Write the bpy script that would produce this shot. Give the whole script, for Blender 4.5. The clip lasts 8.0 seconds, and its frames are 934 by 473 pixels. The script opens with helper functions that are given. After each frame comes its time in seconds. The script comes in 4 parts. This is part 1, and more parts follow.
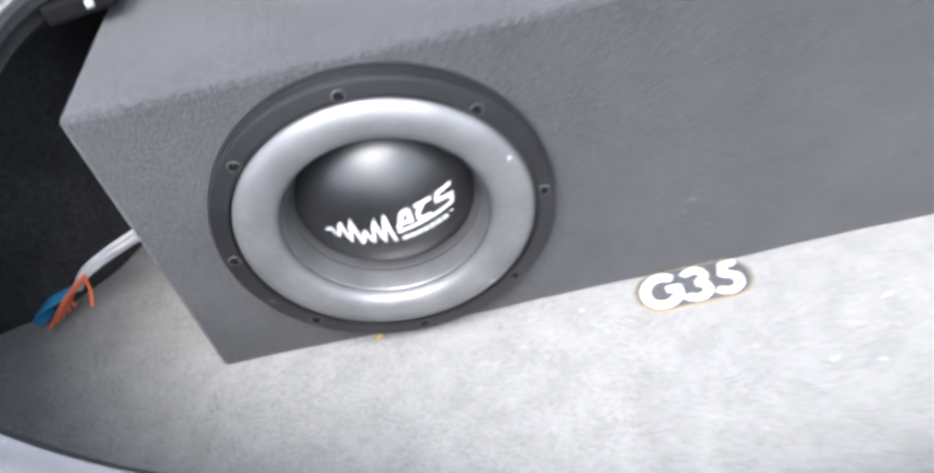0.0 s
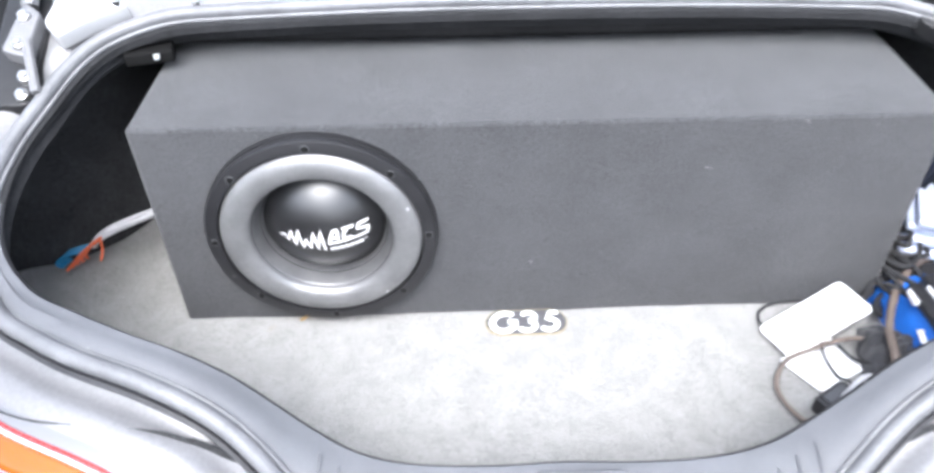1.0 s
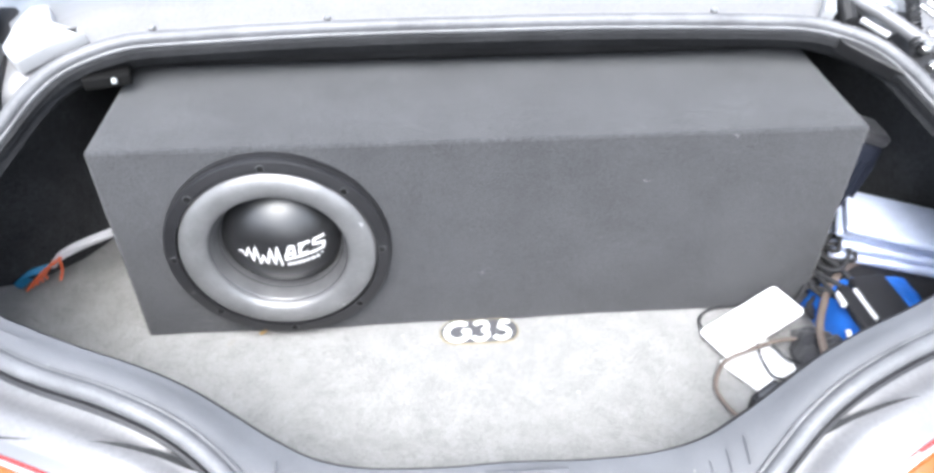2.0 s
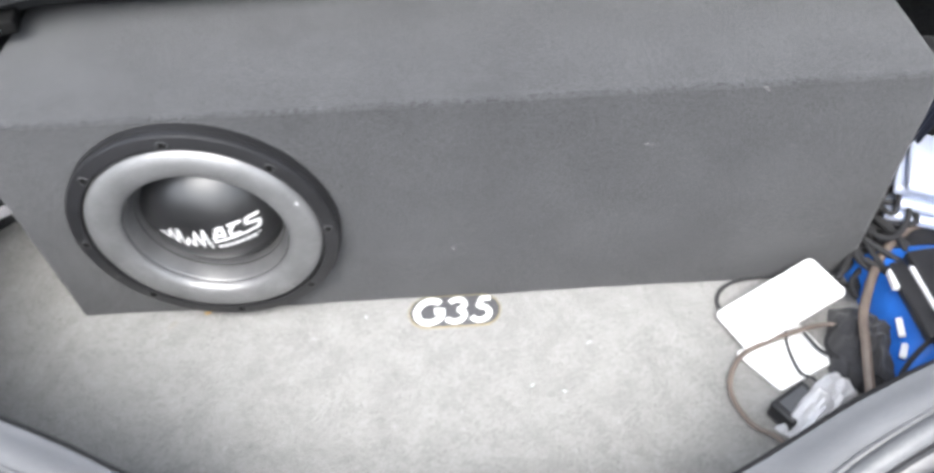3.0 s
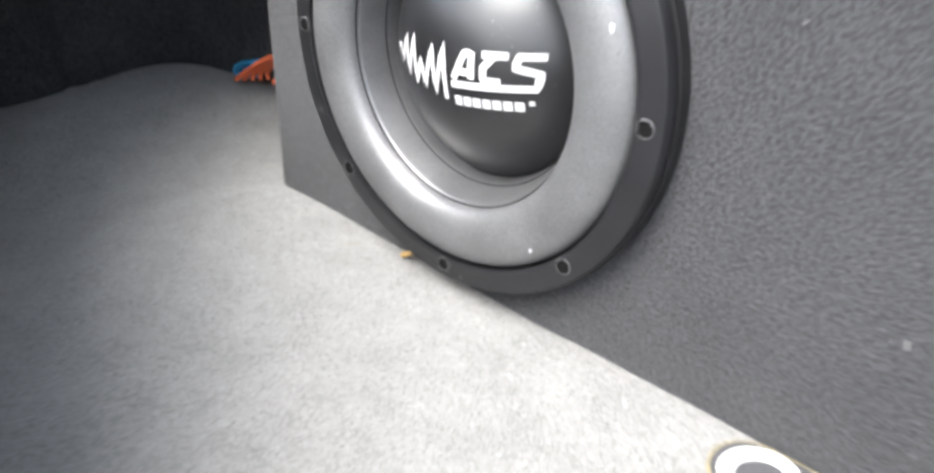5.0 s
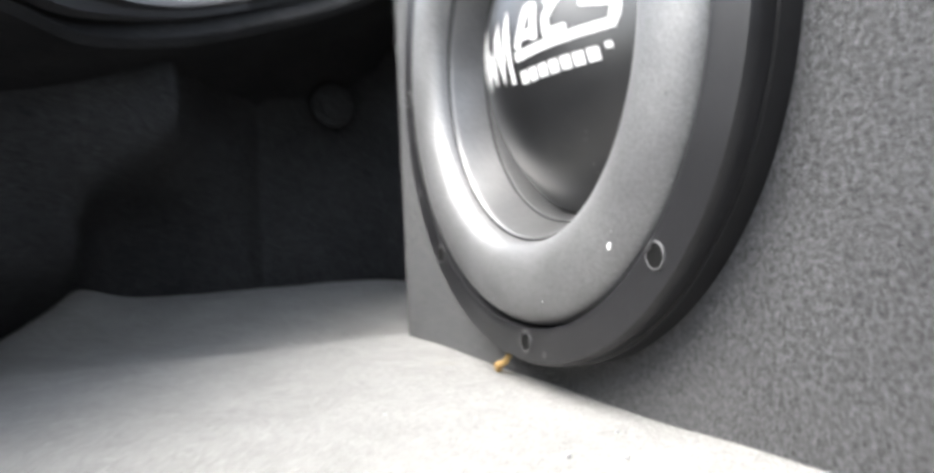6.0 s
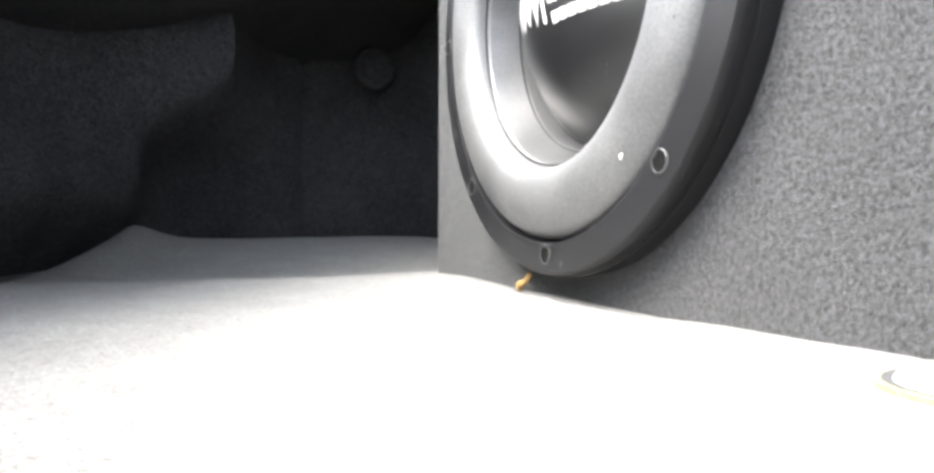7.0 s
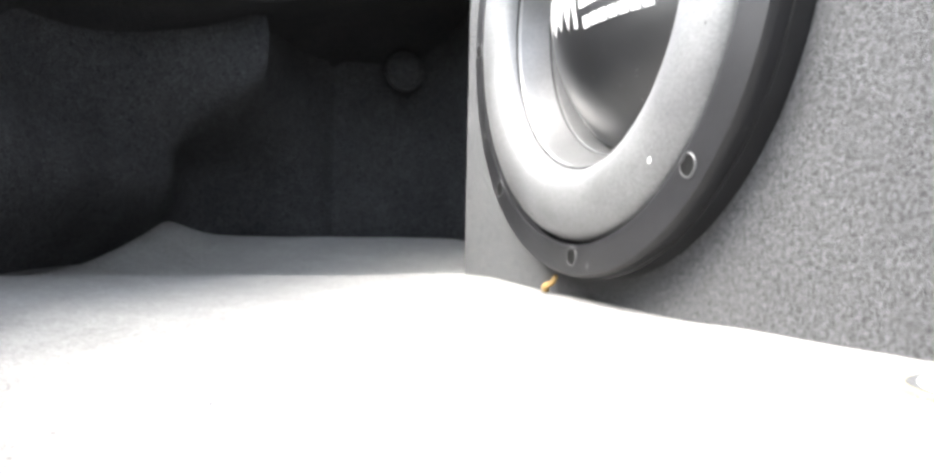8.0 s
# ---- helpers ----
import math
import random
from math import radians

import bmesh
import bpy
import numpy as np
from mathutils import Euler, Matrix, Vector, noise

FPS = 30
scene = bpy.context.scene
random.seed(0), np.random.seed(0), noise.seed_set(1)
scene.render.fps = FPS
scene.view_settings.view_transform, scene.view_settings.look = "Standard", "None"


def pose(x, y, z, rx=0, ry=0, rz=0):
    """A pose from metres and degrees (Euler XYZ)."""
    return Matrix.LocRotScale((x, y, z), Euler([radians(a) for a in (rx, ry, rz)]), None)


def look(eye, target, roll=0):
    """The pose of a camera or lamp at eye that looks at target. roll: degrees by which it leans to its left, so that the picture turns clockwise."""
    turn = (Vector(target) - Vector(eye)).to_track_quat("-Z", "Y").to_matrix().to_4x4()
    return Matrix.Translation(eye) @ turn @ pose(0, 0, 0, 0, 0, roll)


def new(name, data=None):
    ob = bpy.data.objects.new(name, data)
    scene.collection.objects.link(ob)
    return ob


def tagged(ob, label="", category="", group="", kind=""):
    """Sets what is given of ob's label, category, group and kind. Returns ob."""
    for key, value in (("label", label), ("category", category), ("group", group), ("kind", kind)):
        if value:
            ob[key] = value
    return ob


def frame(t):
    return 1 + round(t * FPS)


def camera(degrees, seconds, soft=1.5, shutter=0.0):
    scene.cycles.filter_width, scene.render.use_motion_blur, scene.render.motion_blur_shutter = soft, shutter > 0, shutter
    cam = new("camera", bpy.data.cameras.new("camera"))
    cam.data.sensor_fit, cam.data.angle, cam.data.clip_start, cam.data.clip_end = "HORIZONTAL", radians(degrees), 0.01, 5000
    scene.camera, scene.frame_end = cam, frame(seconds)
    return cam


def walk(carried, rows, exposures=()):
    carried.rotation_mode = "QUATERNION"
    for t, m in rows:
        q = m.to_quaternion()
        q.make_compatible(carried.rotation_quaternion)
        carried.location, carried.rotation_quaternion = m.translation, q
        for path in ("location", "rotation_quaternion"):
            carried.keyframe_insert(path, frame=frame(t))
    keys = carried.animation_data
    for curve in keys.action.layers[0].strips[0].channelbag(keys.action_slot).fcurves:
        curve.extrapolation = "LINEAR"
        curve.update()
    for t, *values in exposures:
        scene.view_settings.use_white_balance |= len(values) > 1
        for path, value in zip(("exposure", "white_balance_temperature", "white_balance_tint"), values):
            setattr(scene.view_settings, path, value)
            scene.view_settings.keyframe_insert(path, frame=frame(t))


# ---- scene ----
cam = camera(62.5, 8.0, soft=3.2, shutter=0.5)
PATH = [
    (0, (0.327, -0.551, 0.663), (0.25, 0.87, -0.742), -14.3),
    (0.5, (0.384, -0.729, 0.809), (0.462, 0.763, -0.521), -8.5),
    (1, (0.42, -0.851, 0.873), (0.443, 0.677, -0.417), -0.8),
    (1.5, (0.436, -0.918, 0.921), (0.542, 0.639, -0.329), 0.9),
    (1.7, (0.439, -0.916, 0.917), (0.57, 0.647, -0.324), 0.4),
    (2.8, (0.52, -0.701, 0.869), (0.487, 0.668, -0.589), -2.6),
    (3, (0.569, -0.652, 0.868), (0.524, 0.666, -0.635), -4.6),
    (3.5, (0.663, -0.576, 0.809), (0.363, 0.68, -0.719), -5.7),
    (4, (0.677, -0.55, 0.624), (0.15, 0.776, -0.778), 5.1),
    (4.5, (0.603, -0.458, 0.528), (-0.318, 0.794, -0.731), 0.6),
    (4.6, (0.589, -0.452, 0.491), (-0.34, 0.814, -0.747), 2.0),
    (5.8, (0.558, -0.2, 0.11), (-1.185, 0.758, -0.092), -2.7),
    (6, (0.574, -0.209, 0.086), (-1.245, 0.623, 0.051), -2.4),
    (6.2, (0.615, -0.227, 0.054), (-1.229, 0.541, 0.149), 0.6),
    (6.5, (0.617, -0.229, 0.044), (-1.226, 0.548, 0.013), 0.7),
    (7, (0.618, -0.23, 0.045), (-1.229, 0.535, -0.002), 0.2),
    (7.5, (0.623, -0.233, 0.042), (-1.249, 0.472, 0.014), 1.2),
    (8, (0.623, -0.234, 0.043), (-1.248, 0.472, 0.006), 1.3),
]
EXPOSURES = [(0, 1.9, 5950, 11), (0.5, 2.0, 5950, 11), (1.7, 2.1, 5950, 10), (2.8, 1.75, 6200, 9), (4.6, 1.88, 6250, 9), (6.0, 2.2, 6400, 8), (6.5, 2.3, 6450, 8), (7, 2.7, 6450, 8), (8, 3.0, 6450, 8)]
walk(cam, [(t, look(eye, target, roll)) for t, eye, target, roll in PATH], EXPOSURES)

# ---------------------------------------------------------------- light
world = bpy.data.worlds.new("overcast_sky")
scene.world = world
world.use_nodes = True
sky = world.node_tree.nodes.new("ShaderNodeTexSky")
sky.sky_type = "NISHITA"
sky.sun_disc = False
sky.sun_elevation = radians(56)
sky.sun_rotation = radians(186)
sky.dust_density = 4.0
sky.ozone_density = 1.0
back = world.node_tree.nodes["Background"]
grey = world.node_tree.nodes.new("ShaderNodeHueSaturation")
grey.inputs["Saturation"].default_value = 0.45
world.node_tree.links.new(sky.outputs[0], grey.inputs["Color"])
world.node_tree.links.new(grey.outputs[0], back.inputs[0])
back.inputs[1].default_value = 0.15
sun_data = bpy.data.lights.new("sun", "SUN")
sun_data.energy = 1.5
sun_data.angle = radians(50)
sun_data.color = (1.0, 0.96, 0.9)
sun = new("sun", sun_data)
sun.matrix_world = look((0.3, -2.0, 2.95), (0.5, 0.0, 0.0))


# ---------------------------------------------------------------- materials
def material(name, colour, rough=0.6, metal=0.0, grain=0.0, grain_scale=300.0, stain=0.0, stain_scale=6.0,
             bump=0.0, bump_scale=None, coat=0.0, sheen=0.0, spec=0.5, stretch=(1, 1, 1), curl=0.0, detail=3.0, lo=0.3, hi=0.7, specks=0.0, speck_colour=(0.7, 0.7, 0.7)):
    m = bpy.data.materials.new(name)
    m.use_nodes = True
    n, l = m.node_tree.nodes, m.node_tree.links
    b = n["Principled BSDF"]
    b.inputs["Roughness"].default_value = rough
    b.inputs["Metallic"].default_value = metal
    b.inputs["Specular IOR Level"].default_value = spec
    b.inputs["Coat Weight"].default_value = coat
    b.inputs["Sheen Weight"].default_value = sheen
    co = n.new("ShaderNodeTexCoord")
    mp = n.new("ShaderNodeMapping")
    mp.inputs["Scale"].default_value = stretch
    l.new(co.outputs["Object"], mp.inputs[0])
    fine = n.new("ShaderNodeTexNoise")
    fine.inputs["Scale"].default_value = grain_scale
    fine.inputs["Detail"].default_value = detail
    fine.inputs["Roughness"].default_value = 0.7
    fine.inputs["Distortion"].default_value = curl
    l.new(mp.outputs[0], fine.inputs["Vector"])
    broad = n.new("ShaderNodeTexNoise")
    broad.inputs["Scale"].default_value = stain_scale
    broad.inputs["Detail"].default_value = 5.0
    broad.inputs["Roughness"].default_value = 0.6
    l.new(mp.outputs[0], broad.inputs["Vector"])

    def spread(node, amount, lo=0.3, hi=0.7):
        r = n.new("ShaderNodeMapRange")
        r.inputs[1].default_value, r.inputs[2].default_value = lo, hi
        r.inputs[3].default_value, r.inputs[4].default_value = 1 - amount, 1 + amount
        l.new(node.outputs["Fac"], r.inputs[0])
        return r
    a, c = spread(fine, grain, lo, hi), spread(broad, stain)
    mul = n.new("ShaderNodeMath")
    mul.operation = "MULTIPLY"
    l.new(a.outputs[0], mul.inputs[0])
    l.new(c.outputs[0], mul.inputs[1])
    tint = n.new("ShaderNodeVectorMath")
    tint.operation = "SCALE"
    tint.inputs[0].default_value = colour
    l.new(mul.outputs[0], tint.inputs["Scale"])
    out = tint.outputs[0]
    if specks:
        v = n.new("ShaderNodeTexNoise")
        v.inputs["Scale"].default_value = specks
        v.inputs["Detail"].default_value = 2.0
        l.new(co.outputs["Object"], v.inputs["Vector"])
        r = n.new("ShaderNodeMapRange")
        r.inputs[1].default_value, r.inputs[2].default_value = 0.73, 0.78
        l.new(v.outputs["Fac"], r.inputs[0])
        mix = n.new("ShaderNodeMix")
        mix.data_type = "RGBA"
        mix.inputs["B"].default_value = (*speck_colour, 1)
        l.new(r.outputs[0], mix.inputs["Factor"])
        l.new(out, mix.inputs["A"])
        out = mix.outputs["Result"]
    l.new(out, b.inputs["Base Color"])
    if bump:
        bp = n.new("ShaderNodeBump")
        bp.inputs["Strength"].default_value = bump
        bp.inputs["Distance"].default_value = 0.002
        src = fine
        if bump_scale:
            src = n.new("ShaderNodeTexNoise")
            src.inputs["Scale"].default_value = bump_scale
            src.inputs["Detail"].default_value = 5.0
            src.inputs["Roughness"].default_value = 0.7
            l.new(mp.outputs[0], src.inputs["Vector"])
        l.new(src.outputs["Fac"], bp.inputs["Height"])
        l.new(bp.outputs[0], b.inputs["Normal"])
    return m


BOX_FELT = material("box_felt", (0.056, 0.057, 0.060), 0.95, grain=0.55, grain_scale=420, detail=6.0, stain=0.14, stain_scale=9, bump=0.7, bump_scale=700, curl=0.4, lo=0.38, hi=0.64, sheen=0.15, spec=0.12, specks=260, speck_colour=(0.13, 0.13, 0.13))
FLOOR_FELT = material("floor_felt", (0.245, 0.241, 0.234), 0.95, grain=0.46, grain_scale=420, stain=0.11, stain_scale=24, bump=0.5, curl=2.0, lo=0.34, hi=0.66, sheen=0.15, spec=0.12, specks=11, speck_colour=(0.245, 0.215, 0.175))
WALL_FELT = material("wall_felt", (0.046, 0.047, 0.049), 0.95, grain=0.75, grain_scale=360, stain=0.3, stain_scale=8, bump=0.6, curl=2.2, lo=0.36, hi=0.68, spec=0.1)
# Felt made darker than the walls: colour carries the shade below the shelf.
SHADED_FELT = material("shaded_felt", (0.014, 0.0142, 0.015), 0.95, grain=0.6, grain_scale=360, stain=0.3, stain_scale=8, bump=0.6, curl=2.0, lo=0.36, hi=0.68, spec=0.08)
EDGE_FELT = material("edge_felt", (0.028, 0.0285, 0.03), 0.95, grain=0.6, grain_scale=500, stain=0.25, stain_scale=12, bump=0.6, curl=1.5, spec=0.1)
TRIM = material("trim_plastic", (0.096, 0.099, 0.107), 0.48, spec=0.35, grain=0.12, grain_scale=700, stain=0.12, stain_scale=12, bump=0.35, bump_scale=900, specks=60, speck_colour=(0.2, 0.2, 0.2))
RUBBER = material("seal_rubber", (0.12, 0.122, 0.128), 0.45, grain=0.15, stain=0.25, stain_scale=20, bump=0.2, bump_scale=300)
PAINT = material("silver_paint", (0.19, 0.193, 0.2), 0.32, metal=0.35, grain=0.04, grain_scale=1500, stain=0.03, stain_scale=5, coat=0.7)
# Lit copy of the silver paint: sky glare is put into its colour.
LIT_PAINT = material("lit_silver_paint", (0.45, 0.455, 0.465), 0.35, metal=0.2, grain=0.04, grain_scale=900, stain=0.06, stain_scale=16, coat=0.4)
GUTTER = material("dusty_silver_paint", (0.16, 0.16, 0.165), 0.5, metal=0.2, grain=0.12, grain_scale=200, stain=0.07, stain_scale=14, coat=0.2)
METAL = material("bare_steel", (0.55, 0.55, 0.54), 0.35, metal=1.0, grain=0.15, grain_scale=200, stain=0.25, stain_scale=30)
# Dark rubber of the sill edge, also the painted shade of the seal gap.
RUBBER_AND_GAP_SHADE = material("rubber_and_gap_shade", (0.02, 0.02, 0.022), 0.5, grain=0.15, stain=0.2, stain_scale=30)
BLACK_METAL = material("black_steel", (0.02, 0.02, 0.021), 0.4, metal=0.3, grain=0.2, stain=0.2, stain_scale=30)
BLACK_PLASTIC = material("black_plastic", (0.018, 0.018, 0.02), 0.45, grain=0.15, stain=0.2, stain_scale=25, bump=0.2, bump_scale=800)
FLANGE = material("flange_plastic", (0.015, 0.015, 0.0165), 0.42, spec=0.4, grain=0.12, grain_scale=500, stain=0.25, stain_scale=25, bump=0.12, bump_scale=700, specks=55, speck_colour=(0.11, 0.11, 0.11))
SURROUND = material("surround_rubber", (0.19, 0.19, 0.193), 0.44, metal=0.5, spec=0.9, grain=0.18, grain_scale=600, stain=0.2, stain_scale=18, bump=0.1, bump_scale=900, specks=140, speck_colour=(0.25, 0.25, 0.25))
CONE = material("cone_coated", (0.15, 0.15, 0.152), 0.36, metal=0.5, grain=0.1, grain_scale=500, stain=0.15, stain_scale=25, bump=0.05, bump_scale=500)
CAP = material("cap_gloss", (0.012, 0.012, 0.013), 0.36, spec=1.0, grain=0.1, stain=0.3, stain_scale=30, specks=430, speck_colour=(0.16, 0.16, 0.16))
WORN = material("worn_plastic", (0.075, 0.075, 0.077), 0.42, grain=0.3, grain_scale=900, stain=0.3, stain_scale=60)
# Near-black: the ring side's shade put into the colour, also the crease rings.
SHADE_AND_CREASE = material("shade_and_crease", (0.010, 0.010, 0.011), 0.5, grain=0.2, stain=0.2, stain_scale=40)
HOLE = material("hole_shadow", (0.006, 0.006, 0.006), 0.8, spec=0.1)
LINT = material("grey_lint", (0.16, 0.16, 0.16), 0.9, grain=0.2)
GLASS = material("tinted_glass", (0.10, 0.105, 0.11), 0.12, stain=0.2, stain_scale=4, coat=0.6)
WHITE_INK = material("white_ink", (0.6, 0.6, 0.6), 0.5, grain=0.05, stain=0.05)
PATCH_GREY = material("patch_grey", (0.07, 0.07, 0.075), 0.7, grain=0.3, grain_scale=900, stain=0.1, bump=0.4, bump_scale=1200)
PATCH_GOLD = material("patch_gold", (0.26, 0.22, 0.13), 0.6, grain=0.3, grain_scale=900, stain=0.3, stain_scale=60)
PATCH_WHITE = material("patch_white", (0.82, 0.82, 0.8), 0.6, grain=0.06, grain_scale=900, stain=0.05, bump=0.3, bump_scale=1300)
PAPER = material("white_paper", (0.84, 0.84, 0.84), 0.6, grain=0.03, stain=0.04, stain_scale=20)
BROWN_CABLE = material("brown_cable", (0.14, 0.112, 0.094), 0.5, grain=0.15, stain=0.2, stain_scale=40)
BLACK_CORD = material("black_cord", (0.02, 0.02, 0.022), 0.75, grain=0.5, grain_scale=900, stain=0.2, bump=0.6, bump_scale=900)
BLUE = material("blue_nylon", (0.02, 0.14, 0.55), 0.5, grain=0.2, grain_scale=800, stain=0.2, stain_scale=18, bump=0.4, bump_scale=60)
SILVER_FILM = material("silver_blue_film", (0.60, 0.66, 0.82), 0.38, metal=0.15, grain=0.06, stain=0.2, stain_scale=14, bump=0.6, bump_scale=40)
DARK_CLOTH = material("dark_cloth", (0.03, 0.03, 0.034), 0.85, grain=0.3, grain_scale=700, stain=0.25, stain_scale=14, bump=0.7, bump_scale=45, sheen=0.2)
NAVY = material("navy_nylon", (0.014, 0.017, 0.028), 0.75, spec=0.2, grain=0.2, grain_scale=600, stain=0.2, bump=0.4, bump_scale=50)
WHITE_CLOTH = material("white_cloth", (0.7, 0.7, 0.72), 0.85, grain=0.15, grain_scale=500, stain=0.15, stain_scale=25, bump=0.8, bump_scale=60)
WIRE_RED = material("wire_orange", (0.62, 0.13, 0.05), 0.4, stain=0.15, stain_scale=40)
WIRE_BLUE = material("wire_blue", (0.03, 0.22, 0.42), 0.4, stain=0.15, stain_scale=40)
WIRE_GREY = material("wire_grey", (0.46, 0.46, 0.48), 0.4, stain=0.15, stain_scale=40)
RED_LENS = material("red_lens", (0.26, 0.010, 0.008), 0.12, stain=0.1, coat=1.0)
AMBER_LENS = material("amber_lens", (0.50, 0.06, 0.002), 0.2, stain=0.15, coat=0.25)
LAMP_LENS = material("lamp_lens", (0.4, 0.42, 0.42), 0.25, stain=0.1)
CLEAR_LENS = material("clear_lens", (0.82, 0.82, 0.80), 0.1, stain=0.05, coat=1.0)
CRUMB = material("tan_crumb", (0.42, 0.27, 0.10), 0.7, grain=0.2, stain=0.2, stain_scale=60)
ASPHALT = material("asphalt", (0.055, 0.055, 0.056), 0.9, grain=0.5, grain_scale=120, stain=0.25, stain_scale=0.8, bump=0.8, bump_scale=150)


# ---------------------------------------------------------------- mesh helpers
def mesh_of(name, bm, mat, smooth=True):
    bmesh.ops.recalc_face_normals(bm, faces=bm.faces)
    me = bpy.data.meshes.new(name)
    bm.to_mesh(me)
    bm.free()
    me.materials.append(mat)
    if smooth:
        me.shade_smooth()
        me.set_sharp_from_angle(angle=radians(40))
    return me


def part(name, bm, mat, parent, label="", smooth=True):
    ob = new(name, mesh_of(name, bm, mat, smooth))
    ob.parent = parent
    return tagged(ob, label)


def thing(name, label, category, at=(0, 0, 0), turn=0, group="", kind=""):
    ob = new(name)
    ob.empty_display_size = 0.02
    ob.matrix_basis = pose(*at, 0, 0, turn)
    return tagged(ob, label, category, group, kind)


def solid(name, bm, mat, label, category, group="", kind="", at=(0, 0, 0), turn=0):
    ob = new(name, mesh_of(name, bm, mat))
    ob.matrix_basis = pose(*at, 0, 0, turn)
    return tagged(ob, label, category, group, kind)


def smoothstep(a, b, x):
    k = min(1.0, max(0.0, (x - a) / (b - a)))
    return k * k * (3 - 2 * k)


def spline(points, steps=8, closed=False):
    """Catmull-Rom through the points."""
    ps = [Vector(p) for p in points]
    n = len(ps)
    out = []
    for i in range(n if closed else n - 1):
        p1, p2 = ps[i], ps[(i + 1) % n]
        p0 = ps[i - 1] if (closed or i) else p1 * 2 - p2
        p3 = ps[(i + 2) % n] if (closed or i + 2 < n) else p2 * 2 - p1
        for k in range(steps):
            t = k / steps
            out.append(0.5 * ((2 * p1) + (p2 - p0) * t + (2 * p0 - 5 * p1 + 4 * p2 - p3) * t * t + (3 * p1 - p0 - 3 * p2 + p3) * t ** 3))
    if not closed:
        out.append(ps[-1])
    return out


def loft(rows, closed_u=False, closed_v=False, bm=None):
    """A skin over rows of points: v along each row, u from row to row."""
    bm = bm or bmesh.new()
    vs = [[bm.verts.new(p) for p in r] for r in rows]
    nu, nv = len(vs), len(vs[0])
    for i in range(nu if closed_u else nu - 1):
        for j in range(nv if closed_v else nv - 1):
            a, b = vs[i], vs[(i + 1) % nu]
            q = (j + 1) % nv
            bm.faces.new((a[j], a[q], b[q], b[j]))
    return bm


def tube(points, r, sides=8, closed=False, bm=None, flat=1.0):
    bm = bm or bmesh.new()
    ps = [Vector(p) for p in points]
    n = len(ps)
    rows = []
    side = None
    for i, p in enumerate(ps):
        a = ps[(i - 1) % n] if (closed or i) else p
        b = ps[(i + 1) % n] if (closed or i + 1 < n) else p
        d = (b - a).normalized()
        if side is None:
            side = d.orthogonal().normalized()
        side = (side - d * side.dot(d)).normalized()
        up = d.cross(side)
        rr = r(i / max(1, n - 1)) if callable(r) else r
        rows.append([p + side * math.cos(k * math.tau / sides) * rr + up * math.sin(k * math.tau / sides) * rr * flat for k in range(sides)])
    loft(rows, closed, True, bm)
    if not closed:
        for row, flip in ((rows[0], 1), (rows[-1], -1)):
            bm.faces.new([bm.verts.new(p) for p in row[::flip]])
    bmesh.ops.remove_doubles(bm, verts=bm.verts, dist=1e-6)
    return bm


def lathe(profile, segments=96, bm=None, close=False):
    """Turns (radius, y) about the y axis."""
    bm = bm or bmesh.new()
    rows = [[Vector((r * math.cos(k * math.tau / segments), y, r * math.sin(k * math.tau / segments))) for k in range(segments)] for r, y in profile]
    loft(rows, close, True, bm)
    bmesh.ops.remove_doubles(bm, verts=bm.verts, dist=1e-6)
    return bm


def block(sx, sy, sz, bevel=0.003, at=(0, 0, 0), m=None, segments=3, bm=None):
    """A bevelled block that stands on its base centre."""
    b = bmesh.new()
    bmesh.ops.create_cube(b, size=1.0, matrix=Matrix.Translation((0, 0, sz / 2)) @ Matrix.Diagonal((sx, sy, sz, 1)))
    if bevel:
        bmesh.ops.bevel(b, geom=b.edges[:], offset=bevel, segments=segments, profile=0.6, affect="EDGES")
    bmesh.ops.transform(b, matrix=Matrix.Translation(at) @ (m or Matrix()), verts=b.verts)
    if bm is None:
        return b
    me = bpy.data.meshes.new("scratch")
    b.to_mesh(me)
    b.free()
    bm.from_mesh(me)
    bpy.data.meshes.remove(me)
    return bm


def plate(outline, z0, z1, bevel=0.0, bm=None):
    """A flat plate with the outline (x, y), from z0 up to z1."""
    b = bmesh.new()
    f = b.faces.new([b.verts.new((x, y, z0)) for x, y in outline])
    e = bmesh.ops.extrude_face_region(b, geom=[f])
    top = [v for v in e["geom"] if isinstance(v, bmesh.types.BMVert)]
    bmesh.ops.translate(b, verts=top, vec=(0, 0, z1 - z0))
    if bevel:
        rim = [x for x in b.edges if all(abs(v.co.z - z1) < 1e-6 for v in x.verts)]
        bmesh.ops.bevel(b, geom=rim, offset=bevel, segments=3, profile=0.5, affect="EDGES")
    if bm is None:
        return b
    me = bpy.data.meshes.new("scratch")
    b.to_mesh(me)
    b.free()
    bm.from_mesh(me)
    bpy.data.meshes.remove(me)
    return bm


def rounded(corners, r, n=5):
    """The outline with its corners rounded."""
    out = []
    k = len(corners)
    for i in range(k):
        p, a, b = Vector(corners[i]), Vector(corners[i - 1]), Vector(corners[(i + 1) % k])
        s, e = p + (a - p).normalized() * r, p + (b - p).normalized() * r
        for j in range(n + 1):
            t = j / n
            out.append(tuple(s * (1 - t) ** 2 + p * 2 * t * (1 - t) + e * t * t))
    return out


# ---------------------------------------------------------------- the boot opening
XC = 0.53                      # middle of the car
SLOPE = 0.45


def lip_z(y):
    return 0.16 + SLOPE * (y + 0.38)


